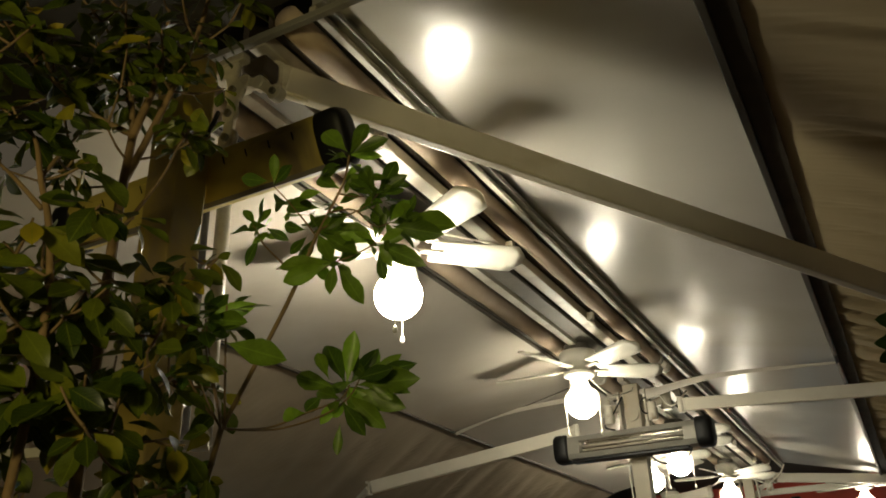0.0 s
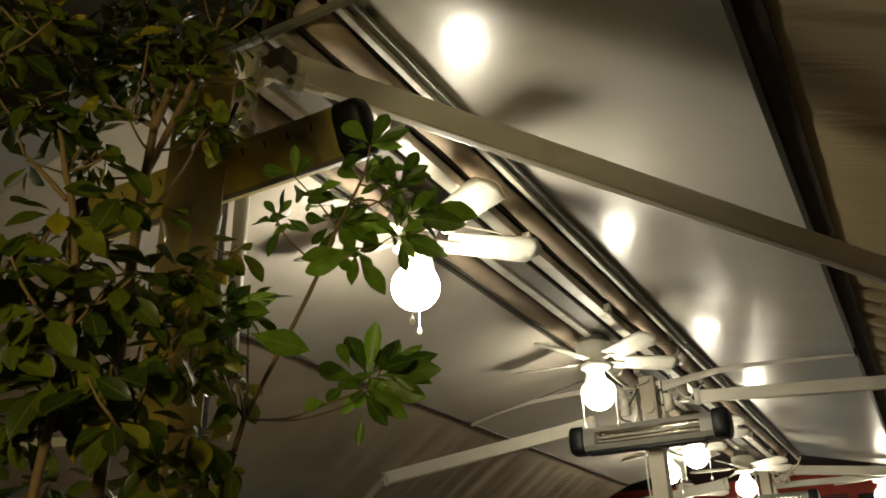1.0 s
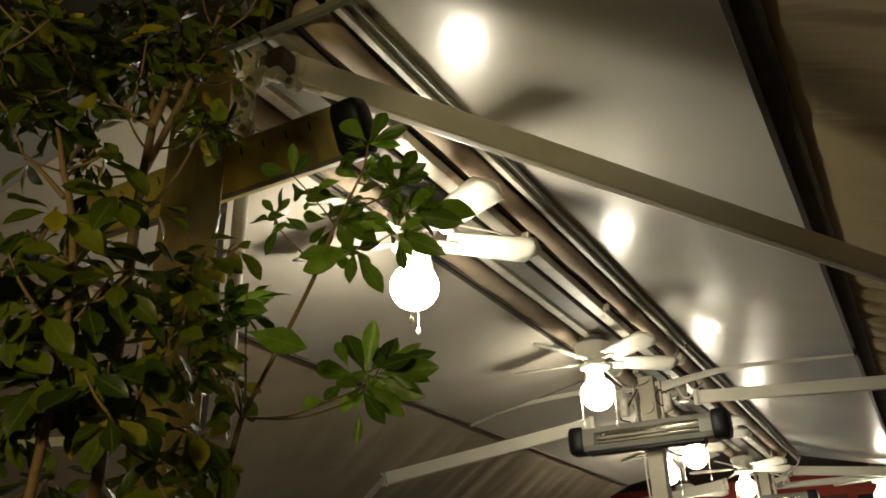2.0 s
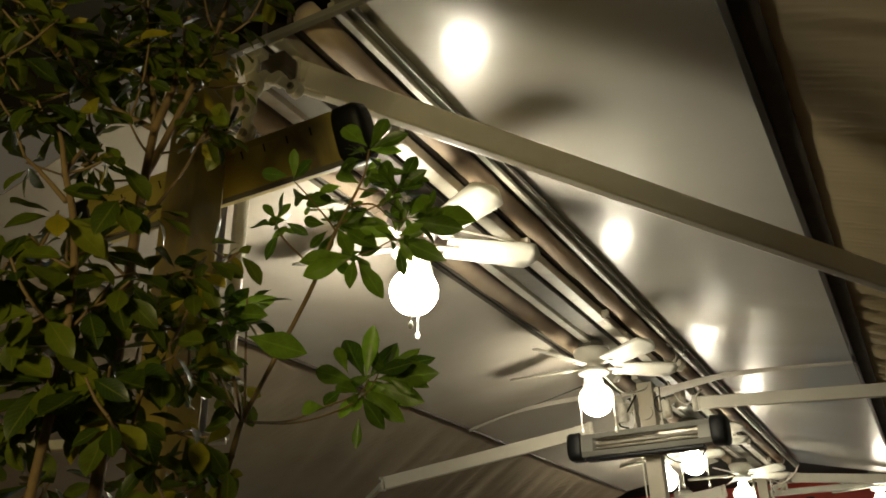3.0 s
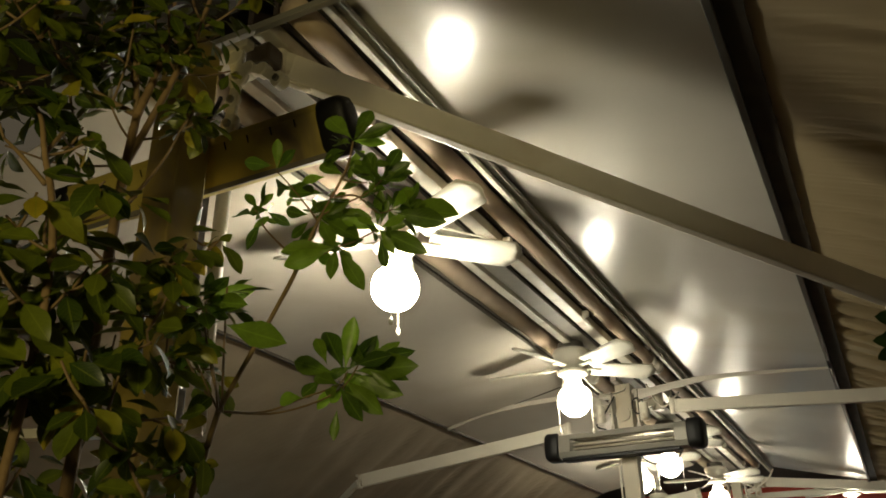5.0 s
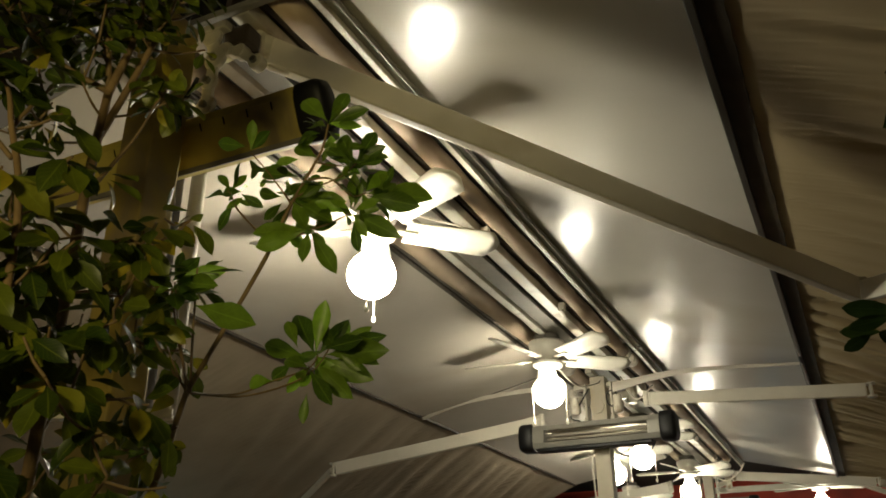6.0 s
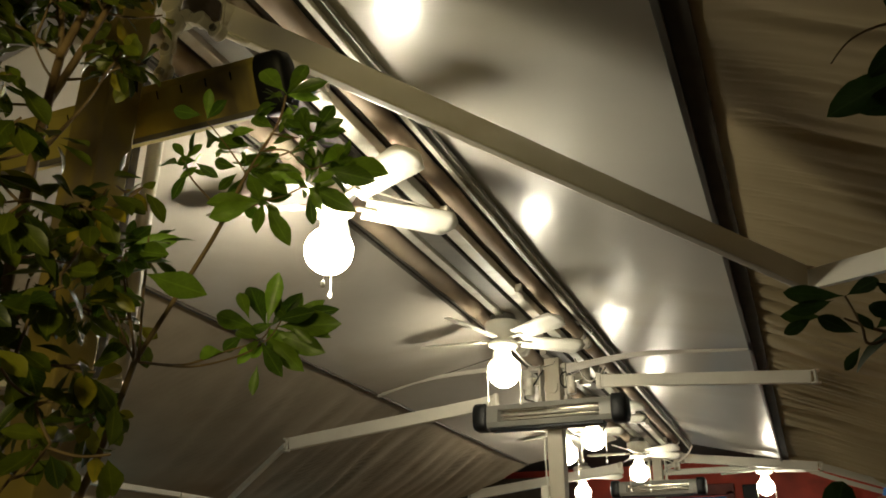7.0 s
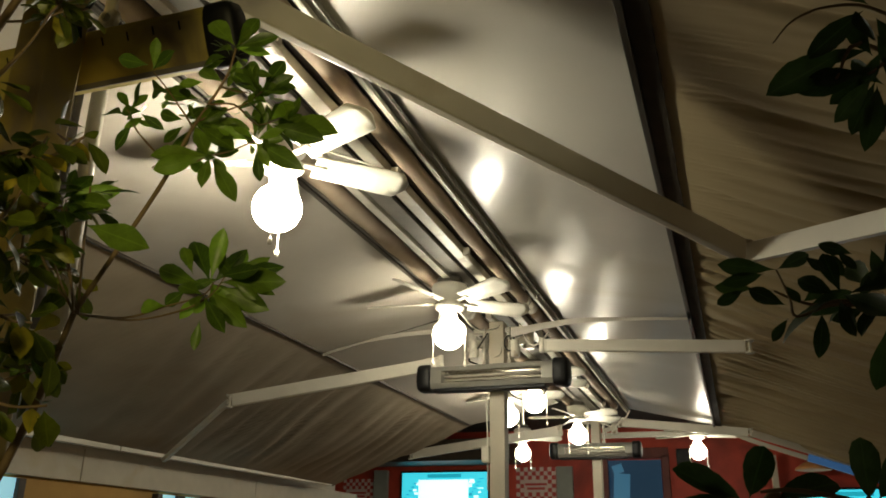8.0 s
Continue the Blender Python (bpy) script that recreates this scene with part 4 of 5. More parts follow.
        self.whorl(b, (b - a).normalized() + Vector((0, 0, 0.5)), n, spread, size, 22, droop, facing)

    def sprout(self, end, *how):
        """A leafy twig that grows from the nearest stem below."""
        e = Vector(end)
        s = min(self.samples, key=lambda p: (p - e).length + 1.5 * max(0.0, p.z - e.z + 0.03))
        self.spray(s, e, *how)

    def close(self):
        if not self.rest:
            return
        verts, faces, flat = [], [], []
        for me, m in self.rest:
            flat += [c for d in me.uv_layers["leaf"].data for c in d.uv]
            k = len(verts)
            verts += [m @ v.co for v in me.vertices]
            faces += [[k + i for i in p.vertices] for p in me.polygons]
        me = bpy.data.meshes.new("foliage")
        me.from_pydata(verts, [], faces)
        me.uv_layers.new(name="leaf").data.foreach_set("uv", flat)
        me.polygons.foreach_set("use_smooth", [True] * len(me.polygons))
        me.materials.append(self.mat)
        ob = new("foliage", me)
        ob.parent = self.top
        tagged(ob, "farther leaves of the shrub", kind="stuff")


# slender shrub in front of the lamps
sp = Plant("shrub", "slender green shrub with leaves in whorls", (-0.95, 0.80, 0), LEAF_SPRIG, 3, 0.084, 0.35, 0.85)
sp.stem([(-0.95, 0.80, 0), (-1.01, 0.79, 0.9), (-1.02, 0.79, 1.45), (-0.963, 0.800, 1.628), (-0.941, 0.815, 1.716), (-0.917, 0.833, 1.859)], 0.010, 0.0048, TWIG_PALE, "trunk")
sp.stem([(-0.917, 0.833, 1.859), (-0.811, 0.850, 2.054), (-0.764, 0.850, 2.149), (-0.751, 0.850, 2.172), (-0.734, 0.850, 2.199), (-0.703, 0.850, 2.251), (-0.693, 0.850, 2.300)], 0.0042, 0.0016, TWIG_PALE)
sp.stem([(-0.806, 0.850, 2.110), (-0.868, 0.850, 2.175), (-0.887, 0.850, 2.209), (-0.897, 0.850, 2.220)], 0.0018, 0.001)
sp.stem([(-0.757, 0.850, 2.162), (-0.774, 0.850, 2.187), (-0.817, 0.850, 2.243), (-0.855, 0.850, 2.288)], 0.0018, 0.001)
sp.stem([(-0.797, 0.850, 2.099), (-0.754, 0.850, 2.098), (-0.717, 0.850, 2.106), (-0.681, 0.850, 2.109), (-0.638, 0.850, 2.120)], 0.0018, 0.001)
sp.stem([(-0.746, 0.850, 2.174), (-0.704, 0.850, 2.183), (-0.662, 0.850, 2.191), (-0.634, 0.850, 2.208)], 0.0018, 0.001)
sp.stem([(-0.731, 0.850, 2.200), (-0.683, 0.850, 2.192), (-0.641, 0.850, 2.151), (-0.613, 0.850, 2.149)], 0.0018, 0.001)
sp.stem([(-0.716, 0.850, 2.232), (-0.683, 0.850, 2.217), (-0.662, 0.850, 2.211)], 0.0018, 0.001)
sp.stem([(-0.772, 0.850, 2.141), (-0.751, 0.850, 2.166)], 0.0018, 0.001)
sp.stem([(-0.917, 0.833, 1.859), (-0.921, 0.950, 1.883), (-0.839, 0.950, 1.897), (-0.773, 0.950, 1.909), (-0.754, 0.950, 1.930)], 0.0022, 0.0012)
sp.stem([(-0.917, 0.833, 1.859), (-0.909, 0.950, 1.878), (-0.815, 0.950, 1.886), (-0.759, 0.950, 1.907), (-0.732, 0.950, 1.940)], 0.0022, 0.0012)
sp.blade((-0.702, 0.929, 1.930), (-0.751, 0.936, 1.967), 0.47)
sp.blade((-0.726, 0.965, 1.943), (-0.687, 0.970, 1.960), 0.23)
sp.blade((-0.751, 1.005, 1.957), (-0.709, 1.002, 1.900), 0.33)
sp.blade((-0.796, 1.002, 1.949), (-0.745, 1.006, 1.911), 0.82)
sp.blade((-0.749, 1.002, 1.956), (-0.722, 0.990, 2.004), 0.38)
sp.blade((-0.749, 1.001, 1.956), (-0.687, 0.997, 1.979), 0.47)
sp.blade((-0.793, 0.998, 1.947), (-0.754, 0.980, 1.885), 0.50)
sp.blade((-0.738, 0.984, 1.950), (-0.709, 0.998, 1.918), 0.97)
sp.blade((-0.794, 1.000, 1.948), (-0.734, 0.988, 1.902), 0.21)
sp.blade((-0.767, 0.960, 1.934), (-0.714, 0.963, 1.886), 0.63)
sp.blade((-0.759, 0.974, 1.946), (-0.805, 0.958, 1.928), 0.66)
sp.blade((-0.719, 0.914, 1.925), (-0.648, 0.905, 1.929), 0.75)
sp.blade((-0.755, 0.968, 1.944), (-0.746, 0.949, 1.990), 0.89)
sp.blade((-0.729, 0.971, 1.945), (-0.664, 0.953, 1.942), 0.49)
sp.blade((-0.748, 0.919, 1.898), (-0.810, 0.913, 1.933), 0.89)
sp.blade((-0.756, 0.930, 1.902), (-0.806, 0.948, 1.884), 0.80)
sp.blade((-0.840, 0.877, 2.264), (-0.934, 0.900, 2.296), 0.35)
sp.blade((-0.878, 0.825, 2.193), (-0.955, 0.842, 2.237), 0.89)
sp.blade((-0.898, 0.860, 2.224), (-0.923, 0.851, 2.263), 0.78)
sp.blade((-0.895, 0.856, 2.222), (-0.868, 0.860, 2.256), 0.43)
sp.blade((-0.874, 0.846, 2.188), (-0.910, 0.841, 2.144), 0.88)
sp.blade((-0.908, 0.880, 2.219), (-0.886, 0.902, 2.215), 0.74)
sp.blade((-0.774, 0.847, 2.178), (-0.834, 0.835, 2.197), 0.33)
sp.blade((-0.752, 0.822, 2.151), (-0.793, 0.820, 2.124), 0.55)
sp.blade((-0.743, 0.843, 2.208), (-0.827, 0.862, 2.246), 0.72)
sp.blade((-0.754, 0.854, 2.173), (-0.708, 0.840, 2.182), 0.32)
sp.blade((-0.739, 0.840, 2.238), (-0.785, 0.821, 2.235), 0.71)
sp.blade((-0.729, 0.880, 2.258), (-0.785, 0.889, 2.300), 0.45)
sp.blade((-0.678, 0.874, 2.227), (-0.743, 0.888, 2.246), 0.89)
sp.blade((-0.678, 0.874, 2.227), (-0.644, 0.888, 2.214), 0.93)
sp.blade((-0.687, 0.841, 2.294), (-0.669, 0.865, 2.360), 1.07)
sp.blade((-0.679, 0.830, 2.285), (-0.611, 0.842, 2.305), 0.87)
sp.blade((-0.692, 0.848, 2.299), (-0.636, 0.849, 2.287), 0.69)
sp.blade((-0.711, 0.875, 2.323), (-0.774, 0.876, 2.397), 0.97)
sp.blade((-0.690, 0.841, 2.289), (-0.755, 0.860, 2.334), 1.02)
sp.blade((-0.705, 0.848, 2.284), (-0.780, 0.851, 2.300), 1.04)
sp.blade((-0.719, 0.863, 2.292), (-0.760, 0.863, 2.285), 0.48)
sp.blade((-0.629, 0.839, 2.201), (-0.671, 0.849, 2.275), 0.43)
sp.blade((-0.651, 0.874, 2.225), (-0.704, 0.863, 2.268), 1.03)
sp.blade((-0.628, 0.839, 2.201), (-0.608, 0.861, 2.262), 0.86)
sp.blade((-0.636, 0.850, 2.208), (-0.582, 0.851, 2.229), 0.82)
sp.blade((-0.640, 0.855, 2.215), (-0.608, 0.846, 2.213), 0.47)
sp.blade((-0.632, 0.851, 2.205), (-0.597, 0.872, 2.218), 0.80)
sp.blade((-0.600, 0.825, 2.134), (-0.564, 0.841, 2.181), 0.88)
sp.blade((-0.631, 0.874, 2.164), (-0.515, 0.859, 2.124), 0.90)
sp.blade((-0.595, 0.824, 2.128), (-0.511, 0.831, 2.095), 0.52)
sp.blade((-0.606, 0.834, 2.142), (-0.602, 0.852, 2.178), 0.39)
sp.blade((-0.612, 0.851, 2.148), (-0.559, 0.869, 2.159), 0.50)
sp.blade((-0.620, 0.833, 2.138), (-0.663, 0.852, 2.195), 0.64)
sp.blade((-0.644, 0.863, 2.124), (-0.565, 0.840, 2.073), 0.59)
sp.blade((-0.623, 0.830, 2.106), (-0.602, 0.839, 2.067), 0.37)
sp.blade((-0.658, 0.877, 2.139), (-0.638, 0.854, 2.186), 0.88)
sp.blade((-0.615, 0.821, 2.104), (-0.565, 0.809, 2.113), 0.95)
sp.blade((-0.628, 0.829, 2.111), (-0.657, 0.814, 2.140), 0.85)
sp.blade((-0.711, 0.843, 2.102), (-0.797, 0.820, 2.107), 1.09)
sp.blade((-0.707, 0.829, 2.094), (-0.790, 0.806, 2.072), 0.58)
sp.blade((-0.721, 0.857, 2.110), (-0.680, 0.869, 2.040), 0.39)
sp.blade((-0.710, 0.840, 2.098), (-0.708, 0.817, 2.038), 0.66)
sp.blade((-0.726, 0.866, 2.115), (-0.707, 0.878, 2.096), 1.02)
sp.blade((-0.763, 0.865, 2.180), (-0.683, 0.883, 2.167), 0.86)
sp.blade((-0.745, 0.848, 2.163), (-0.673, 0.835, 2.111), 0.83)
sp.blade((-0.746, 0.839, 2.160), (-0.703, 0.819, 2.100), 0.66)
sp.blade((-0.774, 0.872, 2.192), (-0.773, 0.854, 2.211), 0.77)
sp.blade((-0.741, 0.844, 2.163), (-0.697, 0.844, 2.183), 0.42)
sp.blade((-0.878, 0.878, 2.309), (-0.871, 0.866, 2.362), 0.78)
sp.blade((-0.851, 0.845, 2.285), (-0.798, 0.821, 2.294), 0.75)
sp.blade((-0.844, 0.828, 2.284), (-0.914, 0.806, 2.300), 0.33)
sp.blade((-0.746, 0.930, 1.923), (-0.723, 0.914, 1.999), 0.81)
sp.blade((-0.760, 0.950, 1.928), (-0.813, 0.970, 2.011), 1.05)
sp.blade((-0.775, 0.980, 1.940), (-0.715, 0.969, 1.989), 0.66)
sp.blade((-0.733, 0.935, 1.923), (-0.620, 0.939, 1.918), 0.80)
sp.blade((-0.761, 0.968, 1.928), (-0.659, 0.976, 1.883), 0.51)
sp.blade((-0.751, 0.945, 1.914), (-0.685, 0.946, 1.842), 0.30)
sp.blade((-0.751, 0.922, 1.899), (-0.707, 0.918, 1.842), 0.39)
sp.blade((-0.786, 0.963, 1.918), (-0.819, 0.953, 1.867), 0.38)
sp.blade((-0.763, 0.931, 1.923), (-0.849, 0.920, 1.954), 0.47)
sp.blade((-0.772, 0.951, 1.871), (-0.776, 0.950, 1.824), 0.55)
sp.blade((-0.743, 0.959, 1.940), (-0.662, 0.947, 1.955), 1.03)
sp.blade((-0.825, 0.978, 1.933), (-0.888, 0.987, 1.904), 0.65)
sp.blade((-0.760, 0.951, 1.907), (-0.795, 0.954, 1.875), 0.34)
sp.blade((-0.702, 0.945, 1.944), (-0.633, 0.946, 1.940), 0.44)
sp.blade((-0.700, 0.926, 1.920), (-0.665, 0.938, 1.890), 0.59)
sp.blade((-0.818, 0.951, 1.935), (-0.869, 0.968, 1.981), 0.79)
sp.blade((-0.724, 0.937, 1.945), (-0.766, 0.957, 1.992), 0.60)
sp.blade((-0.774, 0.921, 1.935), (-0.804, 0.929, 1.986), 0.38)
sp.blade((-0.830, 0.938, 1.893), (-0.900, 0.952, 1.902), 0.84)
sp.blade((-0.857, 0.761, 1.971), (-0.749, 0.759, 1.927), 0.63)
sp.blade((-0.704, 0.949, 1.931), (-0.644, 0.937, 1.906), 0.77)
sp.whorl((-0.898, 0.860, 2.219), (-0.6, -0.4, 0.3), 4, 72, 0.62, 24, 0.02)
sp.whorl((-0.759, 0.860, 2.177), (0.1, -0.6, 0.2), 5, 72, 0.62, 24, 0.02)
sp.whorl((-0.700, 0.860, 2.305), (0.4, -0.3, 0.6), 5, 72, 0.62, 24, 0.02)
sp.whorl((-0.642, 0.860, 2.217), (0.3, -0.3, 0.7), 6, 72, 0.62, 24, 0.02)
sp.whorl((-0.620, 0.860, 2.155), (0.7, -0.3, 0.3), 6, 72, 0.62, 24, 0.02)
sp.whorl((-0.642, 0.860, 2.123), (0.4, -0.5, -0.3), 4, 72, 0.62, 24, 0.02)
sp.whorl((-0.724, 0.860, 2.112), (0, -0.5, -0.5), 3, 72, 0.62, 24, 0.02)
sp.whorl((-0.778, 0.860, 2.228), (-0.2, -0.4, 0.6), 4, 72, 0.62, 24, 0.02)
sp.whorl((-0.690, 0.860, 2.193), (0.2, -0.5, 0.3), 5, 72, 0.62, 24, 0.02)
for q in ((-0.903, 0.759, 2.001), (-0.869, 0.772, 2.039), (-0.915, 0.729, 1.945)):
    sp.spray((-0.913, 0.837, 1.859), q, 6, 0.9, 75, 0.0025)
sp.blade((-0.907, 0.767, 2.020), (-0.824, 0.774, 2.030), 0.58)
sp.blade((-0.919, 0.779, 2.027), (-0.833, 0.768, 2.003), 0.68)
sp.blade((-0.935, 0.792, 2.039), (-0.926, 0.793, 2.081), 0.50)
sp.blade((-0.914, 0.769, 2.023), (-0.945, 0.750, 2.047), 0.42)
sp.blade((-0.925, 0.783, 2.027), (-0.949, 0.766, 2.009), 0.68)
sp.blade((-0.905, 0.769, 2.016), (-0.856, 0.759, 1.977), 0.23)
sp.blade((-0.941, 0.800, 2.033), (-0.947, 0.809, 1.988), 0.73)
sp.blade((-0.933, 0.785, 2.031), (-0.865, 0.766, 2.050), 0.40)
sp.blade((-0.928, 0.780, 2.024), (-0.963, 0.765, 2.031), 0.77)
sp.blade((-0.946, 0.775, 1.968), (-0.885, 0.761, 1.913), 0.69)
sp.blade((-0.936, 0.765, 1.964), (-0.985, 0.782, 1.939), 0.47)
sp.blade((-0.948, 0.782, 1.975), (-0.877, 0.776, 1.929), 0.49)
sp.blade((-0.938, 0.767, 1.965), (-0.924, 0.749, 1.907), 0.72)
sp.blade((-0.948, 0.769, 1.977), (-1.004, 0.781, 1.990), 0.33)
sp.blade((-0.987, 0.819, 1.784), (-0.985, 0.835, 1.751), 0.65)
sp.blade((-0.973, 0.811, 1.786), (-0.932, 0.814, 1.803), 0.64)
sp.blade((-0.953, 0.785, 1.784), (-0.965, 0.784, 1.752), 0.70)
sp.blade((-0.945, 0.788, 1.788), (-0.929, 0.805, 1.759), 0.73)
sp.blade((-0.960, 0.796, 1.795), (-0.966, 0.791, 1.829), 0.47)
sp.blade((-0.635, 0.833, 2.199), (-0.660, 0.846, 2.185), 1.08)
sp.blade((-0.879, 0.869, 2.223), (-0.933, 0.872, 2.237), 0.72)
sp.blade((-0.785, 0.881, 2.196), (-0.832, 0.907, 2.250), 0.35)
sp.blade((-0.782, 0.875, 2.192), (-0.740, 0.885, 2.171), 1.00)
sp.blade((-0.751, 0.891, 2.223), (-0.800, 0.890, 2.213), 0.48)
sp.blade((-0.732, 0.853, 2.203), (-0.709, 0.867, 2.213), 0.16)
sp.blade((-0.688, 0.834, 2.242), (-0.636, 0.808, 2.206), 0.44)
sp.blade((-0.785, 0.831, 2.116), (-0.770, 0.840, 2.098), 1.01)
sp.blade((-0.629, 0.891, 2.246), (-0.599, 0.897, 2.236), 0.53)
sp.blade((-0.577, 0.831, 2.134), (-0.554, 0.844, 2.149), 0.48)
sp.blade((-0.796, 0.888, 2.196), (-0.769, 0.893, 2.197), 0.36)
sp.blade((-0.650, 0.852, 2.225), (-0.637, 0.833, 2.248), 0.74)
sp.blade((-0.772, 0.863, 2.124), (-0.730, 0.853, 2.082), 0.59)
sp.blade((-0.746, 0.880, 2.223), (-0.784, 0.895, 2.259), 0.70)
sp.blade((-0.615, 0.857, 2.161), (-0.567, 0.831, 2.160), 0.86)
sp.blade((-0.781, 0.880, 2.189), (-0.748, 0.864, 2.194), 0.26)
sp.blade((-0.745, 0.896, 2.132), (-0.698, 0.872, 2.126), 0.70)
sp.blade((-0.628, 0.870, 2.165), (-0.668, 0.885, 2.198), 0.29)
sp.blade((-0.613, 0.899, 2.179), (-0.579, 0.876, 2.194), 0.18)
sp.blade((-0.838, 0.896, 2.261), (-0.890, 0.907, 2.310), 0.81)
sp.blade((-0.597, 0.824, 2.214), (-0.631, 0.820, 2.225), 0.35)
sp.blade((-0.715, 0.852, 2.104), (-0.741, 0.842, 2.120), 0.33)
sp.blade((-0.827, 0.877, 2.136), (-0.812, 0.901, 2.147), 0.88)
sp.blade((-0.659, 0.886, 2.136), (-0.680, 0.871, 2.158), 0.58)
sp.blade((-0.635, 0.899, 2.249), (-0.650, 0.870, 2.217), 0.41)
sp.blade((-0.711, 0.862, 2.268), (-0.681, 0.869, 2.288), 0.48)
sp.blade((-0.694, 0.836, 2.094), (-0.717, 0.827, 2.091), 0.74)
sp.blade((-0.679, 0.896, 2.146), (-0.685, 0.924, 2.139), 1.00)
sp.blade((-0.648, 0.895, 2.180), (-0.633, 0.893, 2.146), 0.54)
sp.blade((-0.566, 0.828, 2.129), (-0.604, 0.856, 2.179), 0.32)
sp.blade((-0.696, 0.860, 2.311), (-0.658, 0.832, 2.321), 0.71)
sp.blade((-0.737, 0.898, 2.139), (-0.778, 0.879, 2.129), 0.47)
sp.blade((-0.871, 0.862, 2.207), (-0.872, 0.835, 2.178), 0.29)
sp.blade((-0.651, 0.867, 2.220), (-0.624, 0.865, 2.228), 0.89)
sp.blade((-0.653, 0.881, 2.130), (-0.667, 0.862, 2.136), 0.16)
sp.blade((-0.688, 0.874, 2.171), (-0.717, 0.853, 2.175), 0.25)
sp.blade((-0.671, 0.825, 2.239), (-0.684, 0.826, 2.213), 0.78)
sp.blade((-0.732, 0.842, 2.195), (-0.770, 0.859, 2.192), 0.50)
sp.blade((-0.889, 0.875, 2.225), (-0.849, 0.889, 2.196), 0.62)
sp.blade((-0.826, 0.869, 2.241), (-0.849, 0.877, 2.228), 0.74)
sp.stem([(-0.877, 0.790, 1.845), (-0.889, 0.790, 1.889), (-0.911, 0.790, 1.957), (-0.930, 0.790, 2.032)], 0.0022, 0.0012)
sp.stem([(-0.877, 0.790, 1.845), (-0.909, 0.790, 1.892), (-0.959, 0.790, 1.977)], 0.0022, 0.0012)
sp.stem([(-0.895, 0.800, 1.797), (-0.932, 0.800, 1.776), (-0.965, 0.800, 1.783)], 0.0022, 0.0012)
sp.close()

# dense shrub before the near post
sh = Plant("shrub", "dense dark green shrub with some yellow leaves", (-1.06, 0.66, 0), LEAF, 11, 0.078, 0.50)
sh.stem([(-1.06, 0.66, 0), (-1.07, 0.69, 1.0), (-1.054, 0.689, 1.903), (-1.018, 0.661, 2.172), (-0.993, 0.648, 2.330)], 0.013, 0.007, BARK, "trunk")
sh.stem([(-0.993, 0.648, 2.330), (-0.954, 0.655, 2.459), (-0.938, 0.642, 2.567)], 0.008, 0.003, BARK)
sh.stem([(-1.016, 0.660, 2.245), (-0.943, 0.662, 2.377), (-0.906, 0.683, 2.532), (-0.857, 0.662, 2.622)], 0.007, 0.003, BARK)
sh.stem([(-0.993, 0.648, 2.330), (-1.039, 0.595, 2.361), (-1.078, 0.551, 2.405)], 0.006, 0.002)
sh.stem([(-0.993, 0.648, 2.330), (-0.993, 0.617, 2.450), (-1.025, 0.576, 2.532)], 0.006, 0.002)
sh.stem([(-0.98, 0.5, 0), (-0.95, 0.48, 1.2), (-0.889, 0.476, 1.902), (-0.918, 0.447, 2.140), (-0.945, 0.446, 2.202)], 0.009, 0.0025, BARK, "trunk")
sh.stem([(-0.922, 0.453, 2.126), (-0.929, 0.483, 2.189), (-0.943, 0.514, 2.239)], 0.004, 0.002)
sh.stem([(-0.908, 0.455, 2.080), (-0.938, 0.432, 2.121), (-0.982, 0.430, 2.160)], 0.004, 0.002)
sh.stem([(-1.023, 0.668, 2.156), (-0.954, 0.661, 2.206), (-0.940, 0.663, 2.223)], 0.004, 0.002)
sh.blade((-0.941, 0.475, 1.952), (-0.924, 0.479, 1.896), 0.20, sh.yellow)
sh.blade((-0.832, 0.493, 1.813), (-0.823, 0.485, 1.752), 0.34, sh.yellow)
sh.blade((-0.898, 0.481, 1.856), (-0.860, 0.463, 1.801), 0.39, sh.yellow)
sh.blade((-0.998, 0.482, 1.951), (-0.964, 0.480, 1.903), 0.37, sh.yellow)
sh.blade((-0.987, 0.491, 1.782), (-0.966, 0.494, 1.738), 0.23, sh.yellow)
sh.blade((-0.875, 0.486, 1.854), (-0.812, 0.470, 1.799), 0.58, sh.yellow)
sh.blade((-0.976, 0.480, 2.012), (-1.075, 0.499, 2.096), 0.48, sh.yellow)
sh.blade((-0.885, 0.466, 1.954), (-0.942, 0.457, 2.003), 0.55, sh.yellow)
sh.blade((-1.066, 0.495, 2.083), (-1.000, 0.476, 2.033), 0.67, sh.yellow)
sh.blade((-0.983, 0.732, 2.010), (-0.916, 0.723, 1.985), 0.28, sh.yellow)
sh.blade((-0.892, 0.705, 1.905), (-0.850, 0.691, 1.936), 0.22, sh.yellow)
sh.blade((-0.899, 0.718, 1.944), (-0.860, 0.729, 1.906), 0.35, sh.yellow)
sh.blade((-0.846, 0.701, 1.921), (-0.821, 0.713, 1.891), 0.34, sh.yellow)
sh.blade((-0.940, 0.719, 2.055), (-0.891, 0.710, 2.060), 0.68, sh.yellow)
sh.blade((-0.919, 0.730, 2.322), (-0.936, 0.722, 2.272), 0.26, sh.yellow)
sh.blade((-0.898, 0.717, 2.359), (-0.928, 0.702, 2.396), 0.48, sh.yellow)
sh.blade((-0.980, 0.732, 2.420), (-1.002, 0.735, 2.358), 0.60, sh.yellow)
sh.blade((-1.031, 0.727, 2.423), (-0.982, 0.717, 2.437), 0.50, sh.yellow)
sh.blade((-1.168, 0.484, 2.513), (-1.166, 0.478, 2.436), 0.66, sh.yellow)
sh.blade((-1.036, 0.471, 2.458), (-1.058, 0.456, 2.411), 0.60, sh.yellow)
sh.blade((-0.996, 0.493, 2.456), (-1.028, 0.479, 2.437), 0.59, sh.yellow)
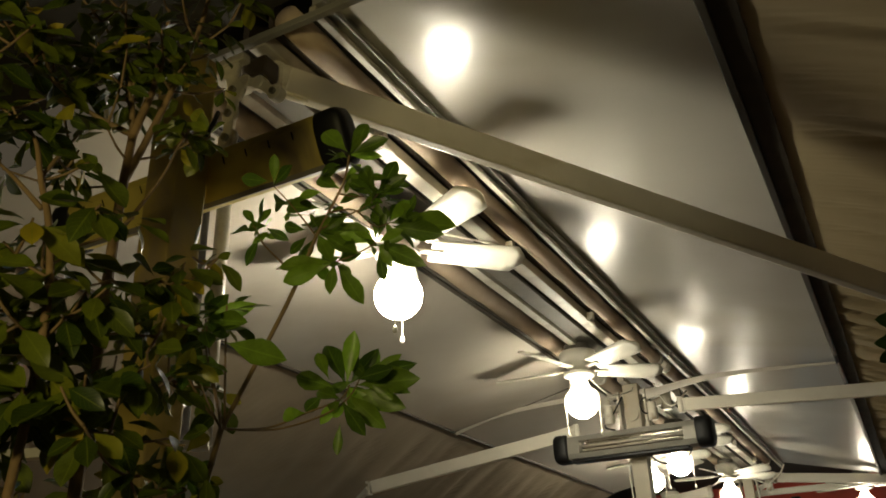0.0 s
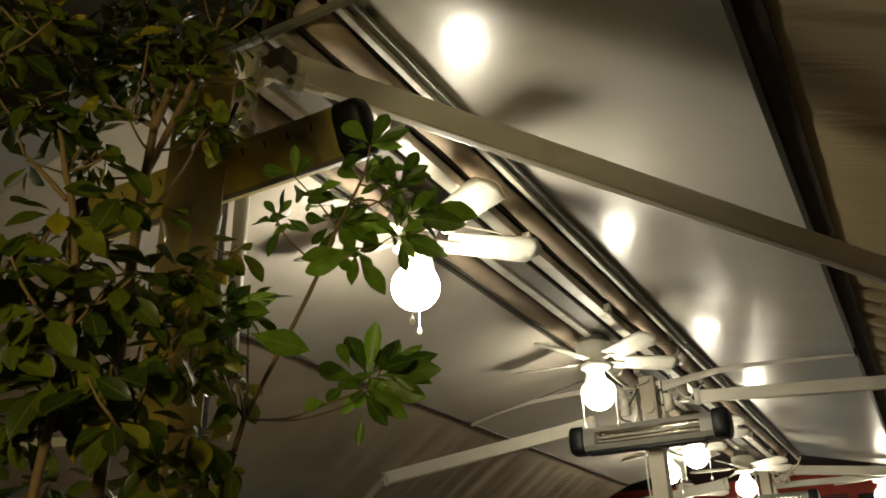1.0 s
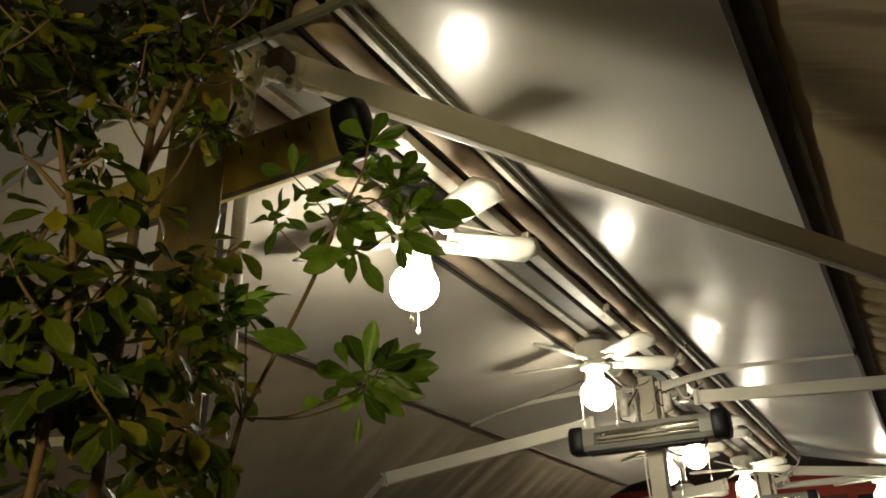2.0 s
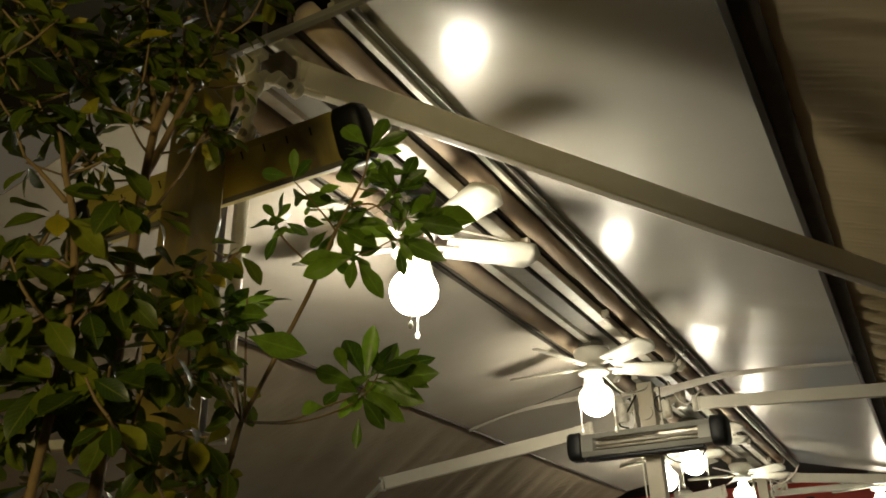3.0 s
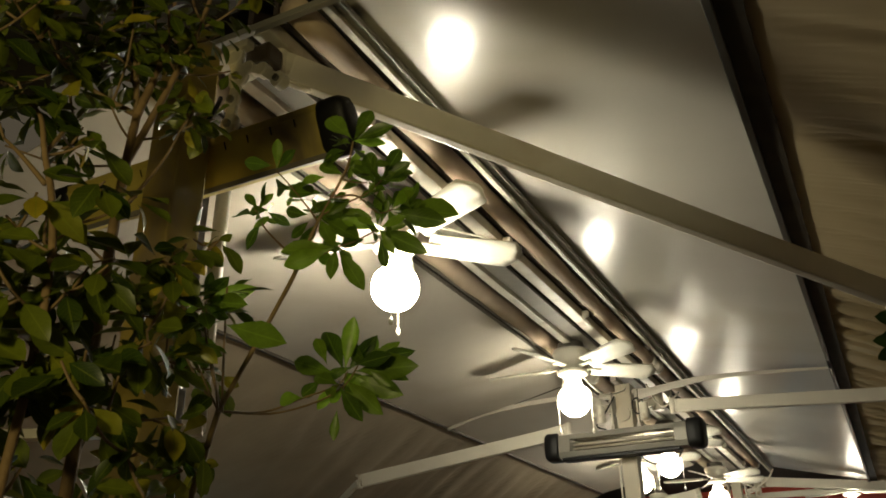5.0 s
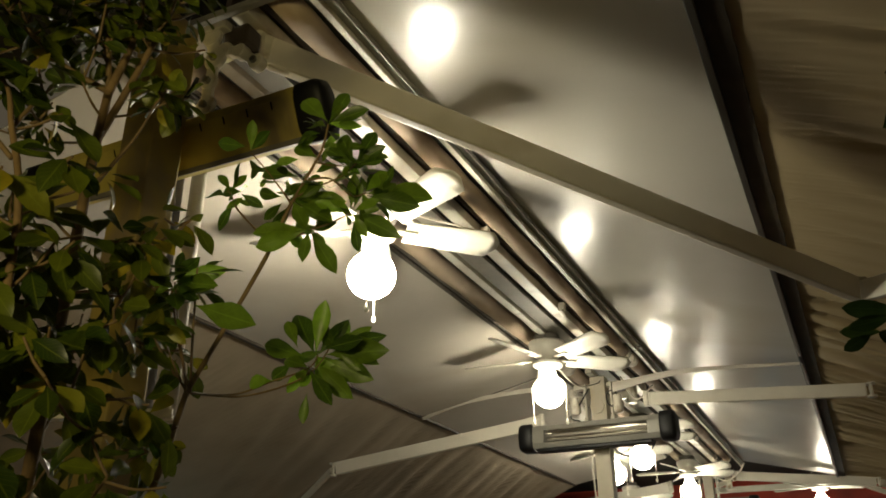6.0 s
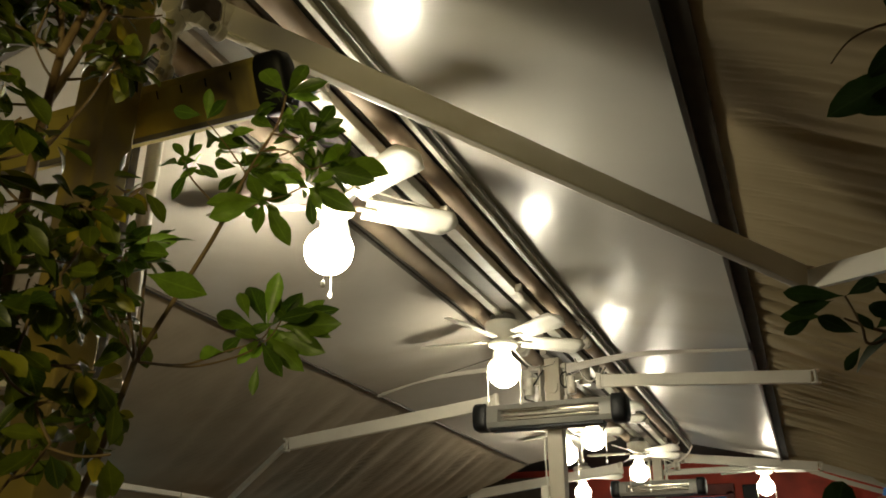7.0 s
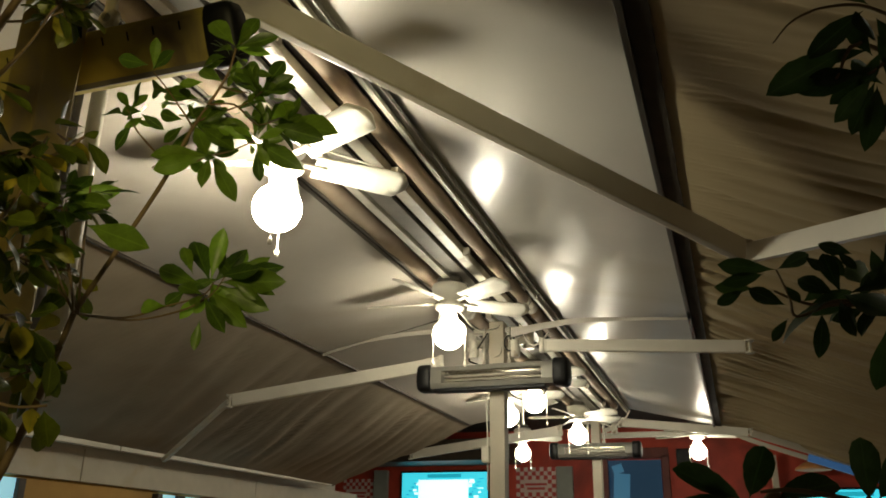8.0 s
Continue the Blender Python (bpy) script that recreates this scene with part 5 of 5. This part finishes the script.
sh.blade((-1.046, 0.734, 2.658), (-1.083, 0.722, 2.679), 0.44, sh.yellow)
CLUMPS = (
    ((-1.037, 0.449, 2.444), 0.12, 8, 0.9), ((-1.031, 0.570, 2.530), 0.11, 7, 0.9), ((-0.942, 0.647, 2.560), 0.10, 7, 0.8), ((-0.853, 0.718, 2.612), 0.06, 4, 0.75),
    ((-1.031, 0.463, 2.353), 0.09, 6, 0.9), ((-1.039, 0.570, 2.437), 0.08, 5, 0.85), ((-0.912, 0.650, 2.413), 0.06, 6, 0.65), ((-0.915, 0.690, 2.328), 0.03, 3, 0.6),
    ((-0.923, 0.621, 2.436), 0.09, 6, 0.75), ((-0.957, 0.521, 2.213), 0.03, 2, 0.6), ((-0.988, 0.434, 2.248), 0.06, 3, 0.85), ((-0.916, 0.431, 2.047), 0.09, 4, 0.9),
    ((-0.910, 0.517, 2.073), 0.08, 4, 0.85), ((-0.876, 0.443, 1.956), 0.10, 5, 0.9), ((-0.864, 0.513, 1.985), 0.09, 4, 0.9), ((-0.906, 0.673, 2.051), 0.05, 5, 0.7),
    ((-1.028, 0.759, 2.028), 0.08, 4, 0.75), ((-0.978, 0.823, 2.038), 0.06, 5, 0.75), ((-0.955, 0.474, 1.899), 0.10, 5, 0.85), ((-0.912, 0.531, 1.906), 0.10, 6, 0.8),
    ((-1.002, 0.831, 1.965), 0.06, 4, 0.7), ((-0.872, 0.480, 1.835), 0.09, 5, 0.95), ((-0.921, 0.619, 1.875), 0.11, 8, 0.75), ((-1.024, 0.796, 1.922), 0.08, 4, 0.7),
    ((-0.909, 0.550, 1.791), 0.10, 6, 0.8), ((-0.989, 0.731, 1.824), 0.11, 7, 0.7), ((-0.922, 0.514, 1.739), 0.11, 6, 0.85), ((-0.897, 0.611, 1.742), 0.12, 8, 0.75),
    ((-1.016, 0.842, 1.801), 0.07, 4, 0.65), ((-1.009, 0.879, 1.800), 0.04, 3, 0.65), ((-0.928, 0.469, 1.794), 0.09, 5, 0.85),
)
for c, rad, n, size in CLUMPS:
    low = c[2] < 2.08
    if not low:
        n, size = n + 3, size * 0.86
    else:
        size *= 0.9
    for k in range(n):
        off = Vector((sh.rng.gauss(0, 1), sh.rng.gauss(0, 1), sh.rng.gauss(0, 1))) * rad * 0.62
        sh.sprout(Vector(c) + off, sh.rng.randint(4, 7), size, sh.rng.uniform(55, 95), 0.0024, 0.7 if low else 0.3, (0.4, -0.8, 0.15) if low else (0.2, -0.5, 0.0))
sh.close()

# plant on the other side
pr = Plant("shrub", "dark green shrub with long pointed leaves", (0.52, 0.95, 0), LEAF_DARK, 5, 0.08, 0.37, 0.75, (-0.1, -0.9, -0.3))
pr.stem([(0.52, 0.95, 0), (0.50, 0.96, 1.0), (0.44, 0.98, 1.7), (0.40, 0.95, 2.1)], 0.012, 0.006, BARK, "trunk")
pr.stem([(0.44, 0.98, 1.72), (0.211, 1.037, 1.839), (0.143, 1.044, 1.846), (0.096, 1.051, 1.872)], 0.004, 0.0015)
pr.stem([(0.42, 0.96, 1.9), (0.217, 0.742, 2.044), (0.161, 0.700, 1.994)], 0.004, 0.0015)
pr.stem([(0.46, 0.97, 1.5), (0.133, 0.996, 1.592), (0.047, 1.001, 1.599)], 0.005, 0.002)
pr.blade((0.100, 1.004, 1.888), (0.033, 0.996, 1.898), 0.32)
pr.blade((0.071, 1.056, 1.879), (0.019, 1.039, 1.881), 0.55)
pr.blade((0.107, 1.012, 1.839), (0.052, 1.014, 1.871), 0.34)
pr.blade((0.057, 1.028, 1.871), (0.012, 1.038, 1.850), 0.34)
pr.blade((0.084, 1.007, 1.885), (0.032, 0.992, 1.867), 0.15)
pr.blade((0.103, 1.051, 1.903), (0.157, 1.057, 1.929), 0.68)
pr.blade((0.141, 1.042, 1.915), (0.163, 1.023, 1.886), 0.50)
pr.blade((0.175, 1.047, 1.923), (0.186, 1.056, 1.880), 0.40)
pr.blade((0.179, 1.021, 1.912), (0.202, 1.020, 1.881), 0.58)
pr.blade((0.149, 1.016, 1.828), (0.144, 1.017, 1.767), 0.39)
pr.blade((0.111, 1.057, 1.834), (0.086, 1.069, 1.805), 0.66)
pr.blade((0.121, 1.050, 1.833), (0.202, 1.042, 1.858), 0.24)
pr.blade((0.206, 1.029, 1.833), (0.162, 1.020, 1.816), 0.36)
pr.blade((0.228, 1.041, 1.811), (0.208, 1.057, 1.728), 0.45)
pr.blade((0.237, 1.049, 1.897), (0.201, 1.033, 1.852), 0.31)
pr.blade((0.227, 1.060, 1.925), (0.236, 1.046, 1.870), 0.35)
pr.blade((0.108, 1.004, 1.865), (0.120, 0.987, 1.838), 0.64)
pr.blade((0.131, 1.059, 1.855), (0.171, 1.065, 1.882), 0.18)
pr.blade((0.198, 1.018, 1.905), (0.151, 1.007, 1.922), 0.50)
pr.blade((0.207, 1.041, 1.856), (0.239, 1.038, 1.821), 0.41)
pr.blade((0.194, 0.677, 2.057), (0.136, 0.678, 2.017), 0.67)
pr.blade((0.185, 0.715, 2.039), (0.102, 0.699, 1.992), 0.41)
pr.blade((0.196, 0.713, 2.003), (0.114, 0.703, 1.992), 0.64)
pr.blade((0.193, 0.698, 1.995), (0.140, 0.706, 2.001), 0.34)
pr.blade((0.199, 0.730, 2.010), (0.157, 0.741, 1.988), 0.44)
pr.blade((0.191, 0.679, 1.979), (0.154, 0.676, 1.937), 0.12)
pr.blade((0.199, 0.706, 1.990), (0.173, 0.721, 1.944), 0.21)
pr.blade((0.198, 0.701, 1.981), (0.184, 0.700, 1.914), 0.34)
pr.blade((0.211, 0.713, 2.069), (0.230, 0.730, 2.034), 0.52)
pr.blade((0.205, 0.698, 2.040), (0.227, 0.717, 1.992), 0.30)
pr.blade((0.202, 0.715, 2.023), (0.185, 0.721, 2.073), 0.56)
pr.blade((0.210, 0.721, 2.090), (0.173, 0.710, 2.117), 0.47)
pr.blade((0.206, 0.694, 2.016), (0.186, 0.701, 1.983), 0.69)
pr.stem([(0.224, 0.700, 2.058), (0.195, 0.700, 2.079), (0.156, 0.700, 2.083), (0.126, 0.700, 2.072), (0.105, 0.700, 2.049)], 0.0022, 0.0008)
pr.stem([(0.249, 1.030, 1.830), (0.203, 1.030, 1.836), (0.163, 1.030, 1.840), (0.119, 1.030, 1.828), (0.114, 1.030, 1.852), (0.107, 1.030, 1.877), (0.101, 1.030, 1.896)], 0.0030, 0.0012)
pr.stem([(0.242, 0.700, 1.972), (0.216, 0.700, 2.004), (0.196, 0.700, 1.996), (0.191, 0.700, 1.994)], 0.0030, 0.0012)
pr.whorl((0.219, 1.020, 1.856), (-0.4, -0.5, 0.2), 6, 78, 1.0)
pr.whorl((0.170, 1.020, 1.853), (-0.4, -0.5, 0.2), 6, 78, 1.0)
pr.whorl((0.200, 0.700, 2.021), (-0.5, -0.4, -0.2), 5, 75, 0.6)
pr.whorl((0.201, 0.700, 1.973), (-0.5, -0.4, -0.2), 5, 75, 0.6)
pr.close()
big = Plant("shrub", "dark shrub with broad blunt leaves", (0.2, 1.1, 0), LEAF_DARK, 8, 0.095, 0.45, 0.5)
big.stem([(0.2, 1.1, 0), (0.18, 1.1, 1.0), (0.091, 1.052, 1.541), (0.046, 1.032, 1.588)], 0.010, 0.004, BARK, "trunk")
big.stem([(0.18, 1.1, 1.3), (0.150, 0.996, 1.540), (0.165, 0.962, 1.589)], 0.006, 0.003)
big.leaf((0.033, 1.022, 1.591), (0.36, 0.12, 0.9), (0.1, -1, 0.1), 0.95)
big.leaf((0.028, 1.022, 1.589), (-0.85, -0.2, 0.42), (0.1, -0.8, 0.5), 0.9)
big.leaf((0.022, 1.022, 1.586), (-0.97, -0.3, 0.1), (0, -0.6, 0.8), 1.0)
big.leaf((0.015, 1.022, 1.587), (-0.4, -0.2, 0.3), (0, -0.6, 0.8), 0.6)
big.leaf((0.066, 1.021, 1.590), (0.85, 0.3, 0.40), (0, -0.7, 0.6), 1.1)
big.leaf((0.164, 0.963, 1.583), (0.03, 0.0, 1), (0.1, -1, 0.1), 0.8)
big.leaf((0.172, 0.962, 1.584), (0.6, 0.2, 0.7), (-0.2, -1, 0.1), 0.9)
big.close()
